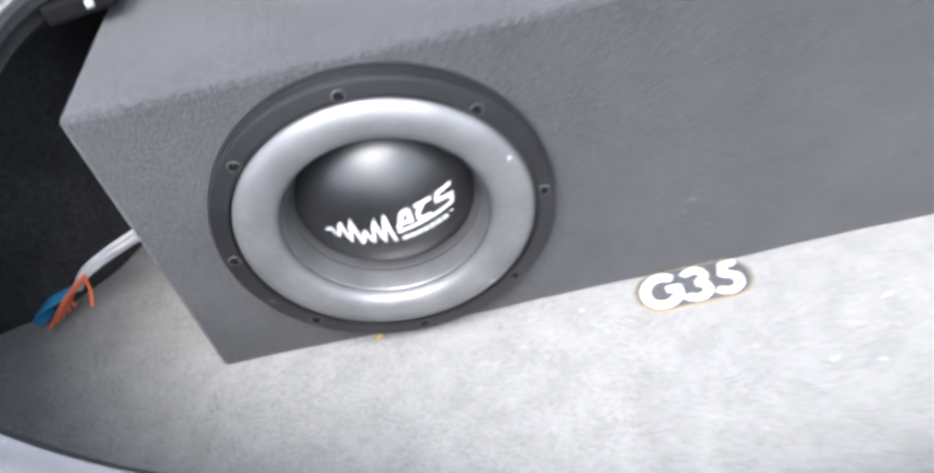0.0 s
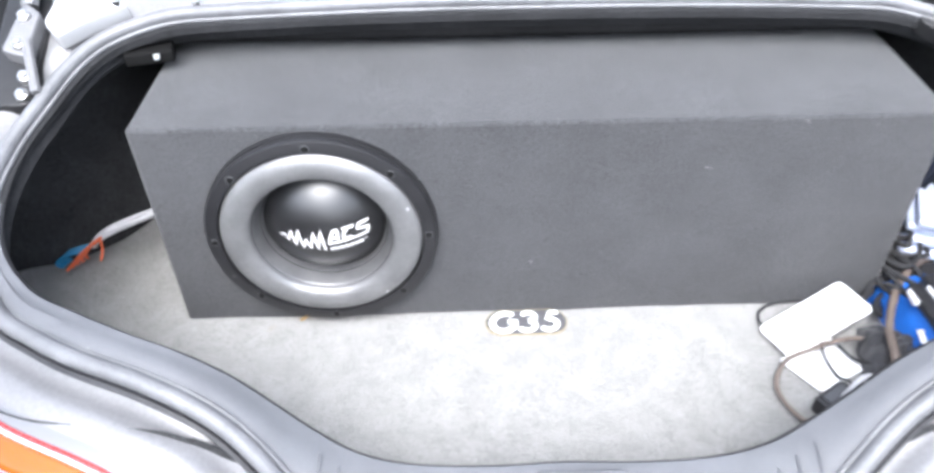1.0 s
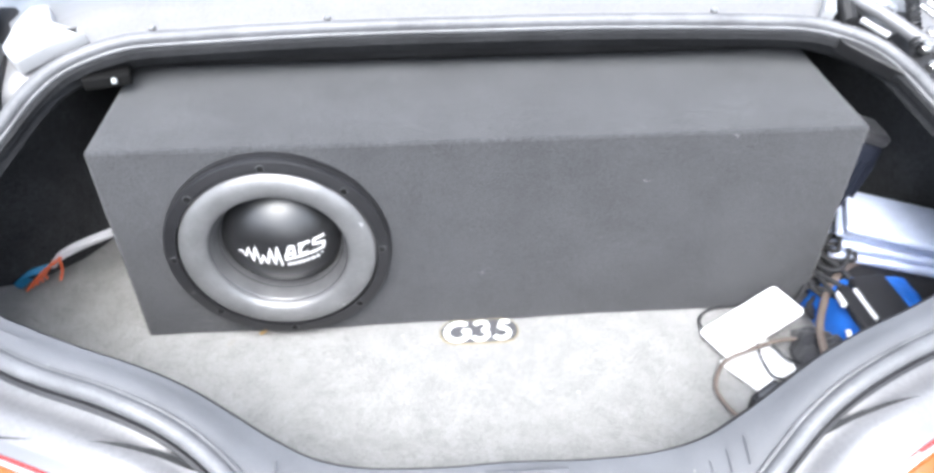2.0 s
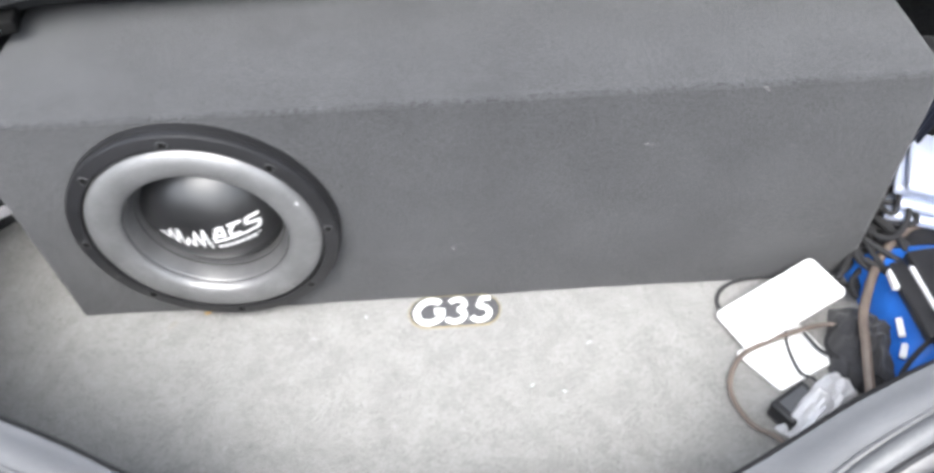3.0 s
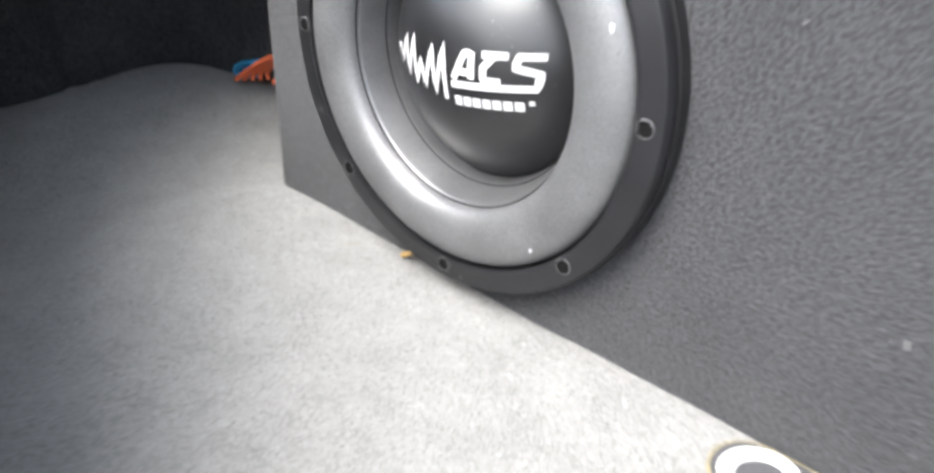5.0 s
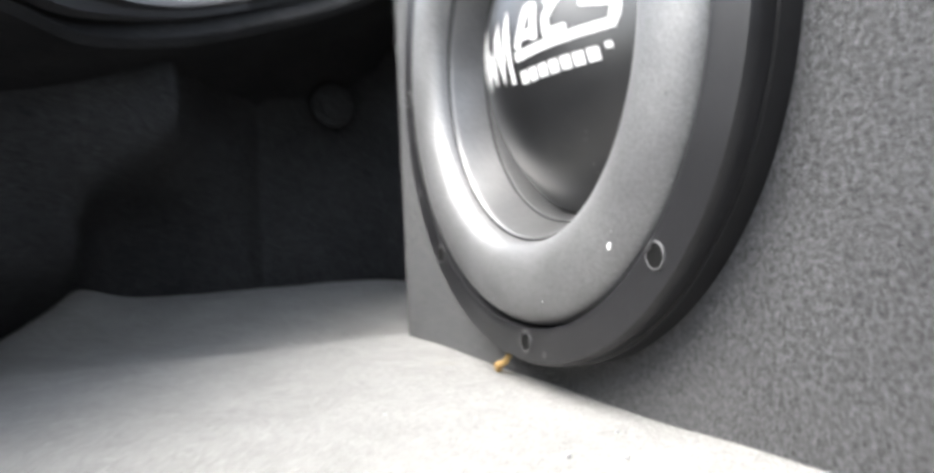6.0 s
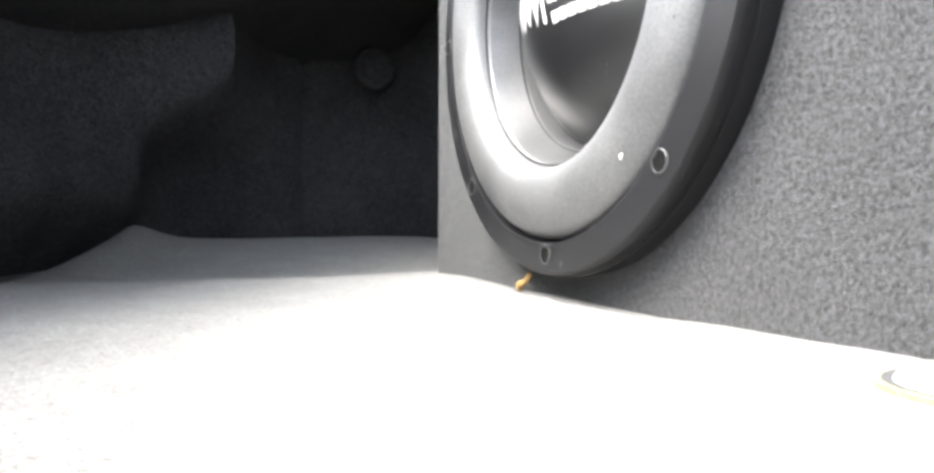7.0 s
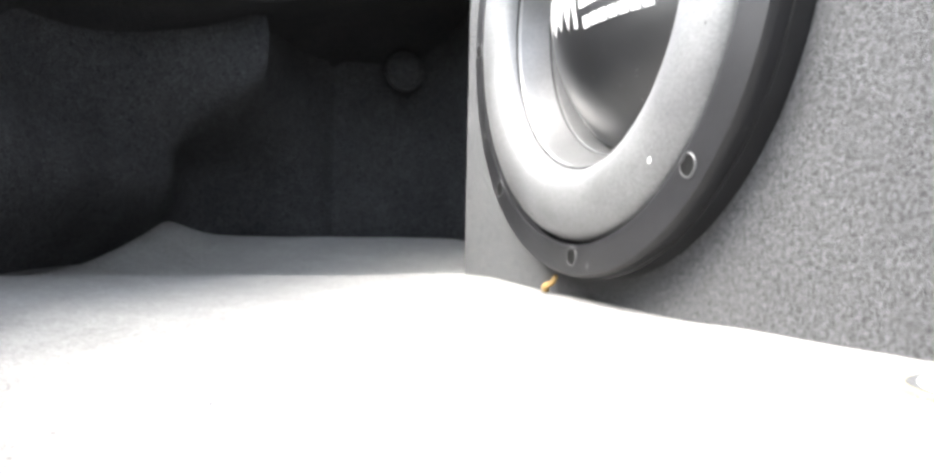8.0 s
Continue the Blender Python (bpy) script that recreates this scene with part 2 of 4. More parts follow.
SEAL_HALF = [(0.53, -0.4864, 0.1121), (0.44, -0.4844, 0.113), (0.36, -0.4741, 0.1177), (0.2909, -0.4504, 0.1372), (0.2446, -0.4168, 0.1757), (0.2031, -0.3901, 0.221),
             (0.162, -0.3711, 0.2498), (0.1, -0.3454, 0.2648), (0.0247, -0.3154, 0.2695), (-0.0286, -0.2845, 0.2662), (-0.0867, -0.242, 0.2631), (-0.136, -0.1667, 0.2789),
             (-0.155, -0.0894, 0.302), (-0.15, -0.01, 0.3265), (-0.125, 0.05, 0.3535), (-0.095, 0.11, 0.3805), (-0.055, 0.15, 0.3985), (0.015, 0.18, 0.412),
             (0.1, 0.188, 0.4156), (0.28, 0.195, 0.4187), (0.42, 0.197, 0.4196), (0.53, 0.197, 0.4196)]
EDGE_HALF = [(0.53, -0.382, 0.1591), (0.45, -0.3835, 0.1576), (0.37, -0.38, 0.1583), (0.3108, -0.3712, 0.1675), (0.2643, -0.3584, 0.1924), (0.2224, -0.3464, 0.2268),
             (0.1811, -0.3323, 0.2547), (0.1283, -0.3146, 0.2739), (0.0625, -0.2906, 0.2826), (0.0004, -0.2592, 0.2826), (-0.0622, -0.2196, 0.2784), (-0.1164, -0.1584, 0.2841),
             (-0.1402, -0.0894, 0.302), (-0.138, -0.012, 0.3256), (-0.113, 0.046, 0.3517), (-0.084, 0.103, 0.3773), (-0.048, 0.141, 0.3945), (0.018, 0.169, 0.4071),
             (0.1, 0.177, 0.4106), (0.28, 0.184, 0.4138), (0.42, 0.186, 0.4147), (0.53, 0.186, 0.4147)]
STEPS = 5


def full_ring(half):
    right = [(2 * XC - x, y, z) for x, y, z in half[1:-1]]
    return spline(half + right[::-1], STEPS, closed=True)


SEAL = full_ring(SEAL_HALF)
EDGE = full_ring(EDGE_HALF)
COUNT = len(SEAL)
NORMAL = Vector((0, -0.4104, 0.9119))


def outward(i):
    d = (SEAL[(i + 1) % COUNT] - SEAL[i - 1]).normalized()
    side = NORMAL.cross(d).normalized()
    return side if side.dot(SEAL[i] - MIDDLE) > 0 or SEAL[i].y < -0.3 and side.y < 0 else -side


def seal_out(i, o, h):
    """A point o outward from the seal and h above it, square to the lip; far out the direction is evened."""
    i %= COUNT
    near, far = min(o, 0.03), max(0.0, o - 0.03)
    return SEAL[i] + SIDE[i] * near + SIDE_EVEN[i] * far + NORMAL * h


MIDDLE = Vector((XC, -0.12, 0.28))
SIDE = [outward(i) for i in range(COUNT)]
SIDE_EVEN = [sum((SIDE[(i + k) % COUNT] for k in range(-24, 25)), Vector()).normalized() for i in range(COUNT)]


def front_share(i):
    """1 at the edge towards the cabin, 0 at the sides and the sill."""
    return smoothstep(0.08, 0.17, SEAL[i % COUNT].y)


car = thing("car", "silver car with its boot open, seen at the boot opening", "car")

# sill and side trim, from the inner edge to the seal, folded down inside
rows = []
for i in range(COUNT):
    a, b = EDGE[i], SEAL[i]
    n = (a - b).normalized()
    width = (a - b).length
    drop = 0.035 - 0.02 * smoothstep(-0.3, -0.15, a.y)
    r = min(0.012, width * 0.4)
    row = [a - Vector((0, 0, drop))]
    row.append(a - Vector((0, 0, min(0.03, drop * 0.6))))
    row += [a + n * 0.003 - NORMAL * r * 0.9, a - NORMAL * r * 0.25, a - n * r * 0.8]
    for k in (0.35, 0.6, 0.8):
        row.append(a.lerp(b, k) + NORMAL * 0.006 * math.sin(math.pi * k) * min(1, width / 0.05))
    row.append(b + n * 0.009 + NORMAL * 0.001)
    row.append(b + n * 0.007 - NORMAL * 0.012)
    rows.append(row)
FELT_SPAN = [i for i in range(COUNT) if EDGE[i].y > -0.10]
SILL_SPAN = [i % COUNT for i in range(FELT_SPAN[-1], FELT_SPAN[0] + 1 + COUNT)]
sill_trim = part("sill_trim", loft([rows[i][3:] for i in SILL_SPAN]), TRIM, car, "grey grained plastic trim of the boot sill")
part("edge_strip", loft([rows[i][:4] for i in SILL_SPAN]), RUBBER_AND_GAP_SHADE, sill_trim, "dark rounded inner edge")
part("edge_lining", loft([rows[i] for i in FELT_SPAN]), EDGE_FELT, car, "dark felt band inside the weatherstrip")
# Solid dark strip standing in for the shaded gap along the seal.
part("seal_gap_shade", tube([seal_out(i, 0.0155, -0.002) for i in range(COUNT)], 0.0042, 6, True), RUBBER_AND_GAP_SHADE, car, "dark strip for the shade in the gap beside the weatherstrip")

# rubber seal: a fat bulb with a lip
seal = part("weatherstrip", tube([seal_out(i, 0.002, 0.006) for i in range(COUNT)], 0.0095, 12, True), RUBBER, car, "black rubber weatherstrip")
part("seal_lip", tube([seal_out(i, -0.0085, 0.0015) for i in range(COUNT)], 0.0032, 8, True), RUBBER, seal)

# painted channel, body edge and panel beyond, blended between the sides and the cabin edge
SIDE_PROFILE = [(-0.004, -0.012), (0.008, -0.015), (0.016, -0.019), (0.026, -0.020), (0.035, -0.016), (0.043, -0.009), (0.052, -0.006), (0.062, -0.007),
                (0.069, -0.0085), (0.075, -0.0095), (0.082, -0.0085), (0.092, -0.0075), (0.12, -0.013), (0.16, -0.033), (0.21, -0.075), (0.25, -0.13), (0.27, -0.25), (0.26, -0.55)]
FRONT_PROFILE = [(-0.004, -0.012), (0.008, -0.006), (0.014, -0.003), (0.022, -0.001), (0.028, 0.0), (0.036, 0.001), (0.044, 0.002), (0.055, 0.004),
                 (0.065, 0.006), (0.078, 0.007), (0.088, 0.008), (0.10, 0.009), (0.12, 0.010), (0.14, 0.0), (0.17, -0.01), (0.20, -0.01), (0.24, 0.0), (0.30, 0.0)]


def body_row(i, first, last, lift=0.0):
    f = front_share(i)
    out = []
    for (o, h), (p, g) in list(zip(SIDE_PROFILE, FRONT_PROFILE))[first:last]:
        out.append(seal_out(i, o * (1 - f) + p * f, h * (1 - f) + g * f + lift))
    return out


part("gutter", loft([body_row(i, 0, 10) for i in range(COUNT)], closed_u=True), GUTTER, car, "dusty silver painted rain channel")
part("body_panel", loft([body_row(i, 9, 18) for i in range(COUNT)], closed_u=True), PAINT, car, "glossy silver painted bodywork")

# inner flange and lining under the lip
rows = []
for i in range(COUNT):
    side = 1 - front_share(i)
    far = max(smoothstep(0.10, -0.03, min(SEAL[i].x, 2 * XC - SEAL[i].x)), smoothstep(-0.1, 0.05, SEAL[i].y))
    rows.append([seal_out(i, -0.006, -0.010), seal_out(i, -0.010 - 0.006 * side, -0.036 + 0.006 * side), seal_out(i, -0.004 - 0.006 * side, -0.046 + 0.010 * side), seal_out(i, -0.01 + 0.04 * far, -0.052 + 0.016 * side), seal_out(i, -0.008 + 0.12 * far, -0.042 - 0.03 * (1 - side)), seal_out(i, -0.008 + 0.165 * far, -0.050 - 0.010 * far - 0.02 * (1 - side)), seal_out(i, -0.008 + 0.24 * far, -0.055 - 0.070 * smoothstep(0.8, 1.0, far))])
part("lip_lining", loft(rows, closed_u=True), EDGE_FELT, car, "dark felt lining under the body edge")

# ---------------------------------------------------------------- boot interior
WALL_BASE = [(0.53, -0.416), (0.36, -0.41), (0.22, -0.400), (0.05, -0.378), (-0.12, -0.346), (-0.24, -0.295), (-0.305, -0.21), (-0.318, -0.09), (-0.345, 0.03), (-0.325, 0.085), (-0.25, 0.122),
             (-0.21, 0.155), (-0.155, 0.23), (-0.11, 0.33), (-0.09, 0.56)]


def floor_z(x, y):
    d = max(0.0, -x) if x < XC else 0.0
    rise = 0.032 * smoothstep(0.12, 0.31, d) - 0.010 * smoothstep(0.0, 0.09, d)
    flap = 0.024 * math.exp(-((y + 0.262) / 0.040) ** 2) * smoothstep(0.16, 0.27, d)
    waves = 0.003 * noise.noise((x * 5, y * 5, 0.3)) + 0.0012 * noise.noise((x * 16, y * 16, 1.7))
    dip = -0.0005 * smoothstep(0.05, 0.35, x) * smoothstep(0.86, 0.72, x)
    heap_up = 0.0042 * smoothstep(0.55, 0.85, x) * smoothstep(-0.11, -0.065, y)
    return rise + flap + waves - dip + heap_up - 0.001


rows = []
left = spline([(x, y, 0) for x, y in WALL_BASE], 20)


def left_edge(y):
    for p, q in zip(left, left[1:]):
        if p.y <= y <= q.y and q.y > p.y:
            return p.x + (q.x - p.x) * (y - p.y) / (q.y - p.y)
    return left[0].x if y < left[0].y else left[-1].x


NY, NX = 90, 150
for j in range(NY):
    y = -0.414 + 0.974 * j / (NY - 1)
    x0 = left_edge(max(y, -0.412)) - 0.006
    x1 = 2 * XC - x0
    rows.append([Vector((x0 + (x1 - x0) * k / (NX - 1), y, 0)) for k in range(NX)])
for r in rows:
    for v in r:
        v.z = floor_z(v.x, v.y) - 0.0005
floor = tagged(new("floor", mesh_of("floor", loft(rows), FLOOR_FELT)), "light grey worn felt carpet of the boot floor", "floor", kind="structure")


def lining(name, flip, label):
    """A side wall of dark felt that bulges over the wheel arch."""
    rows = []
    for i, p in enumerate(spline([(x, y, 0) for x, y in WALL_BASE], 20)):
        q = left[max(0, i - 1)], left[min(len(left) - 1, i + 1)]
        d = (q[1] - q[0]).normalized()
        inside = Vector((d.y, -d.x, 0))
        top = max(lip_z(min(p.y, 0.2)) - 0.010, 0.13 + 0.11 * smoothstep(0.32, 0.18, p.x))
        top = max(top, 0.238 * smoothstep(-0.05, -0.2, p.x))
        if p.y < -0.2 and p.x > -0.1:
            lip = min((e for e in EDGE if e.y < 0), key=lambda e: abs(e.x - p.x))
            top = min(top, lip.z - 0.035)
        row = []
        for k in range(27):
            t = k / 26
            z = -0.004 + (top + 0.004) * t
            bulge = 0.165 * math.exp(-abs((p.y + 0.235) / 0.105) ** 3 - abs((z - 0.215) / 0.085) ** 3) * (1 if p.x < -0.2 else smoothstep(0.0, -0.2, p.x))
            bulge += 0.075 * math.exp(-((p.y + 0.315) / 0.06) ** 2 - ((z - 0.075) / 0.06) ** 2)
            bulge -= 0.008 * math.exp(-((p.y + 0.055) / 0.005) ** 2) if p.x < -0.25 else 0
            bulge += 0.004 * noise.noise((p.x * 9, p.y * 9, z * 9))
            at = p + inside * bulge
            x = at.x if not flip else 2 * XC - at.x
            row.append(Vector((x, at.y, z)))
        rows.append(row)
    return tagged(new(name, mesh_of(name, loft(rows), WALL_FELT)), label, "wall", kind="structure")


lining("wall_left", False, "dark felt side lining bulging over the wheel arch")
lining("wall_right", True, "dark felt side lining of the boot")
bm = block(1.5, 0.02, 0.62, 0, at=(XC, 0.57, -0.02))
tagged(new("wall_back", mesh_of("wall_back", bm, WALL_FELT)), "black felt back of the rear seat", "wall", kind="structure")
# Shelf underside in the darkened felt, for the shade over the box's back.
bm = block(1.7, 0.40, 0.05, 0.015, at=(XC, 0.405, 0.362))
tagged(new("ceiling", mesh_of("ceiling", bm, SHADED_FELT)), "underside of the rear shelf, its shade put into the felt", "ceiling", kind="structure")

# outdoors
bm = bmesh.new()
bmesh.ops.create_grid(bm, x_segments=8, y_segments=8, size=400, matrix=Matrix.Translation((0, 0, -0.62)))
tagged(new("ground", mesh_of("ground", bm, ASPHALT)), "grey asphalt round the car", "ground", kind="structure")


# ---------------------------------------------------------------- the loudspeaker box
BX, BW, BD, BH = -0.006, 1.069, 0.36, 0.345      # left end, right end, depth, height
SX, SZ = 0.2285, 0.1748
box = thing("speaker_box", "long loudspeaker box covered in dark grey felt, on the boot floor", "speaker box")
bm = bmesh.new()
bmesh.ops.create_cube(bm, size=1.0, matrix=Matrix.Translation(((BX + BW) / 2, BD / 2, BH / 2 - 0.007)) @ Matrix.Diagonal((BW - BX, BD, BH + 0.014, 1)))
bmesh.ops.bevel(bm, geom=bm.edges[:], offset=0.006, segments=4, profile=0.5, affect="EDGES")
bmesh.ops.delete(bm, geom=[f for f in bm.faces if f.normal.y < -0.99 and f.calc_area() > 0.1], context="FACES")
part("cabinet", bm, BOX_FELT, box)
x0, x1, z0, z1 = BX + 0.006, BW - 0.006, -0.008, BH - 0.006
angles = sorted([math.tau * k / 120 for k in range(120)] + [math.atan2(z - SZ, x - SX) % math.tau for x in (x0, x1) for z in (z0, z1)])
rows = []
for g in range(9):
    row = []
    for t in angles:
        c, d = math.cos(t), math.sin(t)
        far = min(((x1 if c > 0 else x0) - SX) / c if abs(c) > 1e-9 else 9, ((z1 if d > 0 else z0) - SZ) / d if abs(d) > 1e-9 else 9)
        r = 0.1440 + (far - 0.1440) * g / 8
        row.append(Vector((SX + r * c, 0.0, SZ + r * d)))
    rows.append(row)
inside = [v + Vector((0, 0.019, 0)) for v in rows[0]]
part("front_panel", loft([inside] + rows, closed_v=True), BOX_FELT, box, "felt front with a round opening")

sub = thing("subwoofer", "large round subwoofer with wide rubber surround in the felt box", "subwoofer", (SX, 0, SZ))
flange_profile = [(0.1610, 0.004), (0.1610, -0.004), (0.1620, -0.0150), (0.1620, -0.0175), (0.1606, -0.0203), (0.1580, -0.0212), (0.1475, -0.0215), (0.1455, -0.0222), (0.1436, -0.0215), (0.1430, -0.010), (0.1430, 0.004)]
HOLES = [k * math.tau / 8 + radians(1) for k in range(8)]
flange = part("flange", lathe(flange_profile, 128), FLANGE, sub, "black moulded mounting ring")
# Added dark band: the shade on the ring's side is given as colour.
part("side_shade", lathe([(0.1605, 0.001), (0.1632, 0.0005), (0.1632, -0.0100), (0.1605, -0.0103)], 128), SHADE_AND_CREASE, sub, "dark band for the shade on the side of the ring")
for a in HOLES:
    c = Vector((0.150 * math.cos(a), 0, 0.150 * math.sin(a)))
    bm = lathe([(0.0060, -0.0212), (0.0059, -0.0219), (0.0054, -0.0222), (0.0049, -0.0220), (0.0046, -0.0214)], 16)
    bmesh.ops.translate(bm, verts=bm.verts, vec=c)
    hole = part("bolt_hole", bm, WORN, flange, "scuffed rim of a bolt hole")
    # Near-black disc on the uncut ring: the shade inside the hole as colour.
    bm = lathe([(0.0002, -0.02165), (0.0022, -0.02165), (0.0050, -0.02205)], 16)
    bmesh.ops.translate(bm, verts=bm.verts, vec=c)
    part("hole_shade", bm, HOLE, hole)
arc = [(0.1425, -0.010)] + [(0.1208 + 0.0212 * math.cos(t), -0.0145 - 0.0135 * math.sin(t)) for t in [math.pi * k / 14 for k in range(15)]] + [(0.0990, -0.0128), (0.0984, -0.010)]
part("surround", lathe(arc, 128), SURROUND, sub, "dull grey rubber half-roll surround")
part("cone", lathe([(0.0995, -0.0135), (0.0982, -0.0128), (0.0972, -0.0105), (0.0945, -0.002), (0.0915, 0.006), (0.0906, 0.0090), (0.0898, 0.0094), (0.0892, 0.0120), (0.0875, 0.0215), (0.06, 0.026)], 128), CONE, sub, "glossy dark cone")
# Thin dark rings laid over the two creases of the cone.
for r, y in ((0.0990, -0.0138), (0.0907, 0.0082)):
    part("crease", tube([(r * math.cos(k * math.tau / 96), y, r * math.sin(k * math.tau / 96)) for k in range(96)], 0.0007, 6, True), SHADE_AND_CREASE, sub, "thin dark ring laid along the crease")
CAP_R, CAP_Y, CAP_H = 0.0862, 0.0190, 0.043


def cap_y(r):
    ball = (CAP_R ** 2 + CAP_H ** 2) / (2 * CAP_H)
    return CAP_Y - CAP_H + ball - math.sqrt(ball ** 2 - r ** 2)


cap = part("dust_cap", lathe([(0.0879, 0.0215), (0.0875, 0.0190), (0.0866, 0.0180), (0.0859, 0.0188)] + [(CAP_R * math.cos(math.pi / 2 * k / 20), cap_y(CAP_R * math.cos(math.pi / 2 * k / 20))) for k in range(1, 20)] + [(0.0002, CAP_Y - CAP_H)], 96), CAP, sub, "glossy black domed dust cap with white print")


def stroke_on_cap(points, w, bm, proud=0.0006):
    """A flat printed stroke that follows the dome, through points (x, z)."""
    ps = []
    for p, q in zip(points, points[1:]):
        for k in range(4):
            ps.append(Vector(p).lerp(Vector(q), k / 4))
    ps.append(Vector(points[-1]))
    rows = []
    for i, p in enumerate(ps):
        d = (ps[min(i + 1, len(ps) - 1)] - ps[max(i - 1, 0)]).normalized()
        s = Vector((-d.y, d.x))
        row = []
        for k in (-1, 0, 1):
            q = p + s * w * 0.5 * k
            row.append(Vector((q.x, cap_y(min(CAP_R * 0.99, q.length)) - proud, q.y)))
        rows.append(row)
    loft(rows, bm=bm)


def tilt(ps):
    c, s = math.cos(radians(4)), math.sin(radians(4))
    return [((x * c - z * s) * 1.024 + 0.0040, (x * s + z * c) * 1.18 + 0.0225) for x, z in ps]


bm = bmesh.new()
wave = [(-0.064, -0.016), (-0.058, -0.013), (-0.0535, -0.022), (-0.047, -0.006), (-0.0435, -0.029), (-0.0365, -0.004), (-0.033, -0.032), (-0.027, -0.016),
        (-0.023, -0.032), (-0.0155, -0.007), (-0.0125, -0.034), (-0.005, -0.005), (-0.003, -0.036)]
stroke_on_cap(tilt(wave), 0.0034, bm)
for shape in ([(0.004, -0.023), (0.012, -0.008), (0.017, -0.008), (0.017, -0.022)], [(0.007, -0.0185), (0.017, -0.0185)],
              [(0.024, -0.008), (0.040, -0.008)], [(0.032, -0.008), (0.025, -0.015), (0.025, -0.022), (0.036, -0.022)],
              [(0.060, -0.008), (0.046, -0.008), (0.044, -0.014), (0.058, -0.017), (0.056, -0.025), (0.002, -0.026)]):
    stroke_on_cap(tilt(shape), 0.0046, bm)
for k in range(7):
    x = 0.004 + 0.0066 * k
    stroke_on_cap(tilt([(x, -0.0352), (x + 0.0054, -0.0352)]), 0.0064, bm)
stroke_on_cap(tilt([(0.0515, -0.033), (0.0545, -0.033)]), 0.003, bm)
part("print", bm, WHITE_INK, cap, "white wave and block print")

for a, r, size in ((-0.873, 0.1315, 0.0022), (-0.83, 0.1290, 0.0013), (0.40, 0.134, 0.0030), (0.30, 0.135, 0.0016), (-1.35, 0.131, 0.0012), (-1.9, 0.1325, 0.0014), (-1.75, 0.132, 0.001), (-0.35, 0.131, 0.0012)):
    dx = (r - 0.1208) / 0.0212
    y = -0.0145 - 0.0135 * math.sqrt(max(0, 1 - dx * dx))
    part("scuff", block(size, 0.0008, size * 1.5, 0.0003, at=(r * math.cos(a), y, r * math.sin(a) - size * 0.7), segments=1), WHITE_INK if size > 0.002 else LINT, sub, "pale chip in the rubber")

# crumb under the ring
bm = tube(spline([(0, 0, 0.001), (0.003, -0.002, 0.004), (0.008, 0, 0.006), (0.012, 0.001, 0.011)], 3), lambda t: 0.0025 - 0.0008 * t, 7)
solid("crumb", bm, CRUMB, "small tan crumb on the carpet beneath the subwoofer", "crumb", at=(0.172, -0.008, -0.001))

# ---------------------------------------------------------------- sewn patch with pale figures on the carpet
patch = thing("carpet_badge", "dark oval badge with white figures, gold-edged, in the carpet", "badge", (0.5225, -0.0272, -0.0004), 0.5)


def stadium(hx, hy, n=14):
    out = []
    for s in (1, -1):
        for k in range(n + 1):
            t = -math.pi / 2 + math.pi * k / n
            out.append((s * (hx - hy + hy * math.cos(t)), s * hy * math.sin(t)))
    return out


part("rim", plate(stadium(0.0640, 0.0265), 0.0, 0.0020, 0.0006), PATCH_GOLD, patch, "worn gold edge")
part("field", plate(stadium(0.0622, 0.0247), 0.0, 0.0024, 0.0004), PATCH_GREY, patch, "dark grey field")


def flat_stroke(points, w, z0=0.0024, z1=0.0034):
    ps = [Vector((*p, 0)) for p in points]
    rows = []
    for i, p in enumerate(ps):
        d = (ps[min(i + 1, len(ps) - 1)] - ps[max(i - 1, 0)]).normalized()
        s = Vector((-d.y, d.x, 0)) * w * 0.5
        up = Vector((0, 0, 1))
        rows.append([p + s + up * z0, p + s * 0.9 + up * z1, p - s * 0.9 + up * z1, p - s + up * z0])
    bm = loft(rows)
    for r in (rows[0], rows[-1]):
        bm.faces.new([bm.verts.new(q) for q in r])
    bmesh.ops.remove_doubles(bm, verts=bm.verts, dist=1e-7)
    return bm


def bend(cx, cy, rx, ry, a0, a1, n=14, lean=0.12):
    out = []
    for k in range(n + 1):
        t = radians(a0 + (a1 - a0) * k / n)
        y = cy + ry * math.sin(t)
        out.append((cx + rx * math.cos(t) + lean * y, y))
    return out


part("figure", flat_stroke(bend(-0.034, 0, 0.0185, 0.0185, 48, 338, 20) + [(-0.0165, 0.0005), (-0.028, 0.0005)], 0.0095), PATCH_WHITE, patch)
bm = flat_stroke(bend(0.002, 0.0098, 0.0108, 0.0090, 155, -80, 14), 0.0080)
lower = mesh_of("lower_bowl", flat_stroke(bend(0.002, -0.0088, 0.0125, 0.0098, 80, -155, 14), 0.0080, z1=0.0036), PATCH_WHITE)
bm.from_mesh(lower)
bpy.data.meshes.remove(lower)
part("figure", bm, PATCH_WHITE, patch)
bm = flat_stroke([(0.0500, 0.0182), (0.0440, 0.0182), (0.0375, 0.0182), (0.0350, 0.0100), (0.0330, 0.0030)], 0.0078)
lower = mesh_of("lower_bowl", flat_stroke(bend(0.0360, -0.0070, 0.0125, 0.0112, 100, -150, 14), 0.0080, z1=0.0036), PATCH_WHITE)
bm.from_mesh(lower)
bpy.data.meshes.remove(lower)
part("figure", bm, PATCH_WHITE, patch)

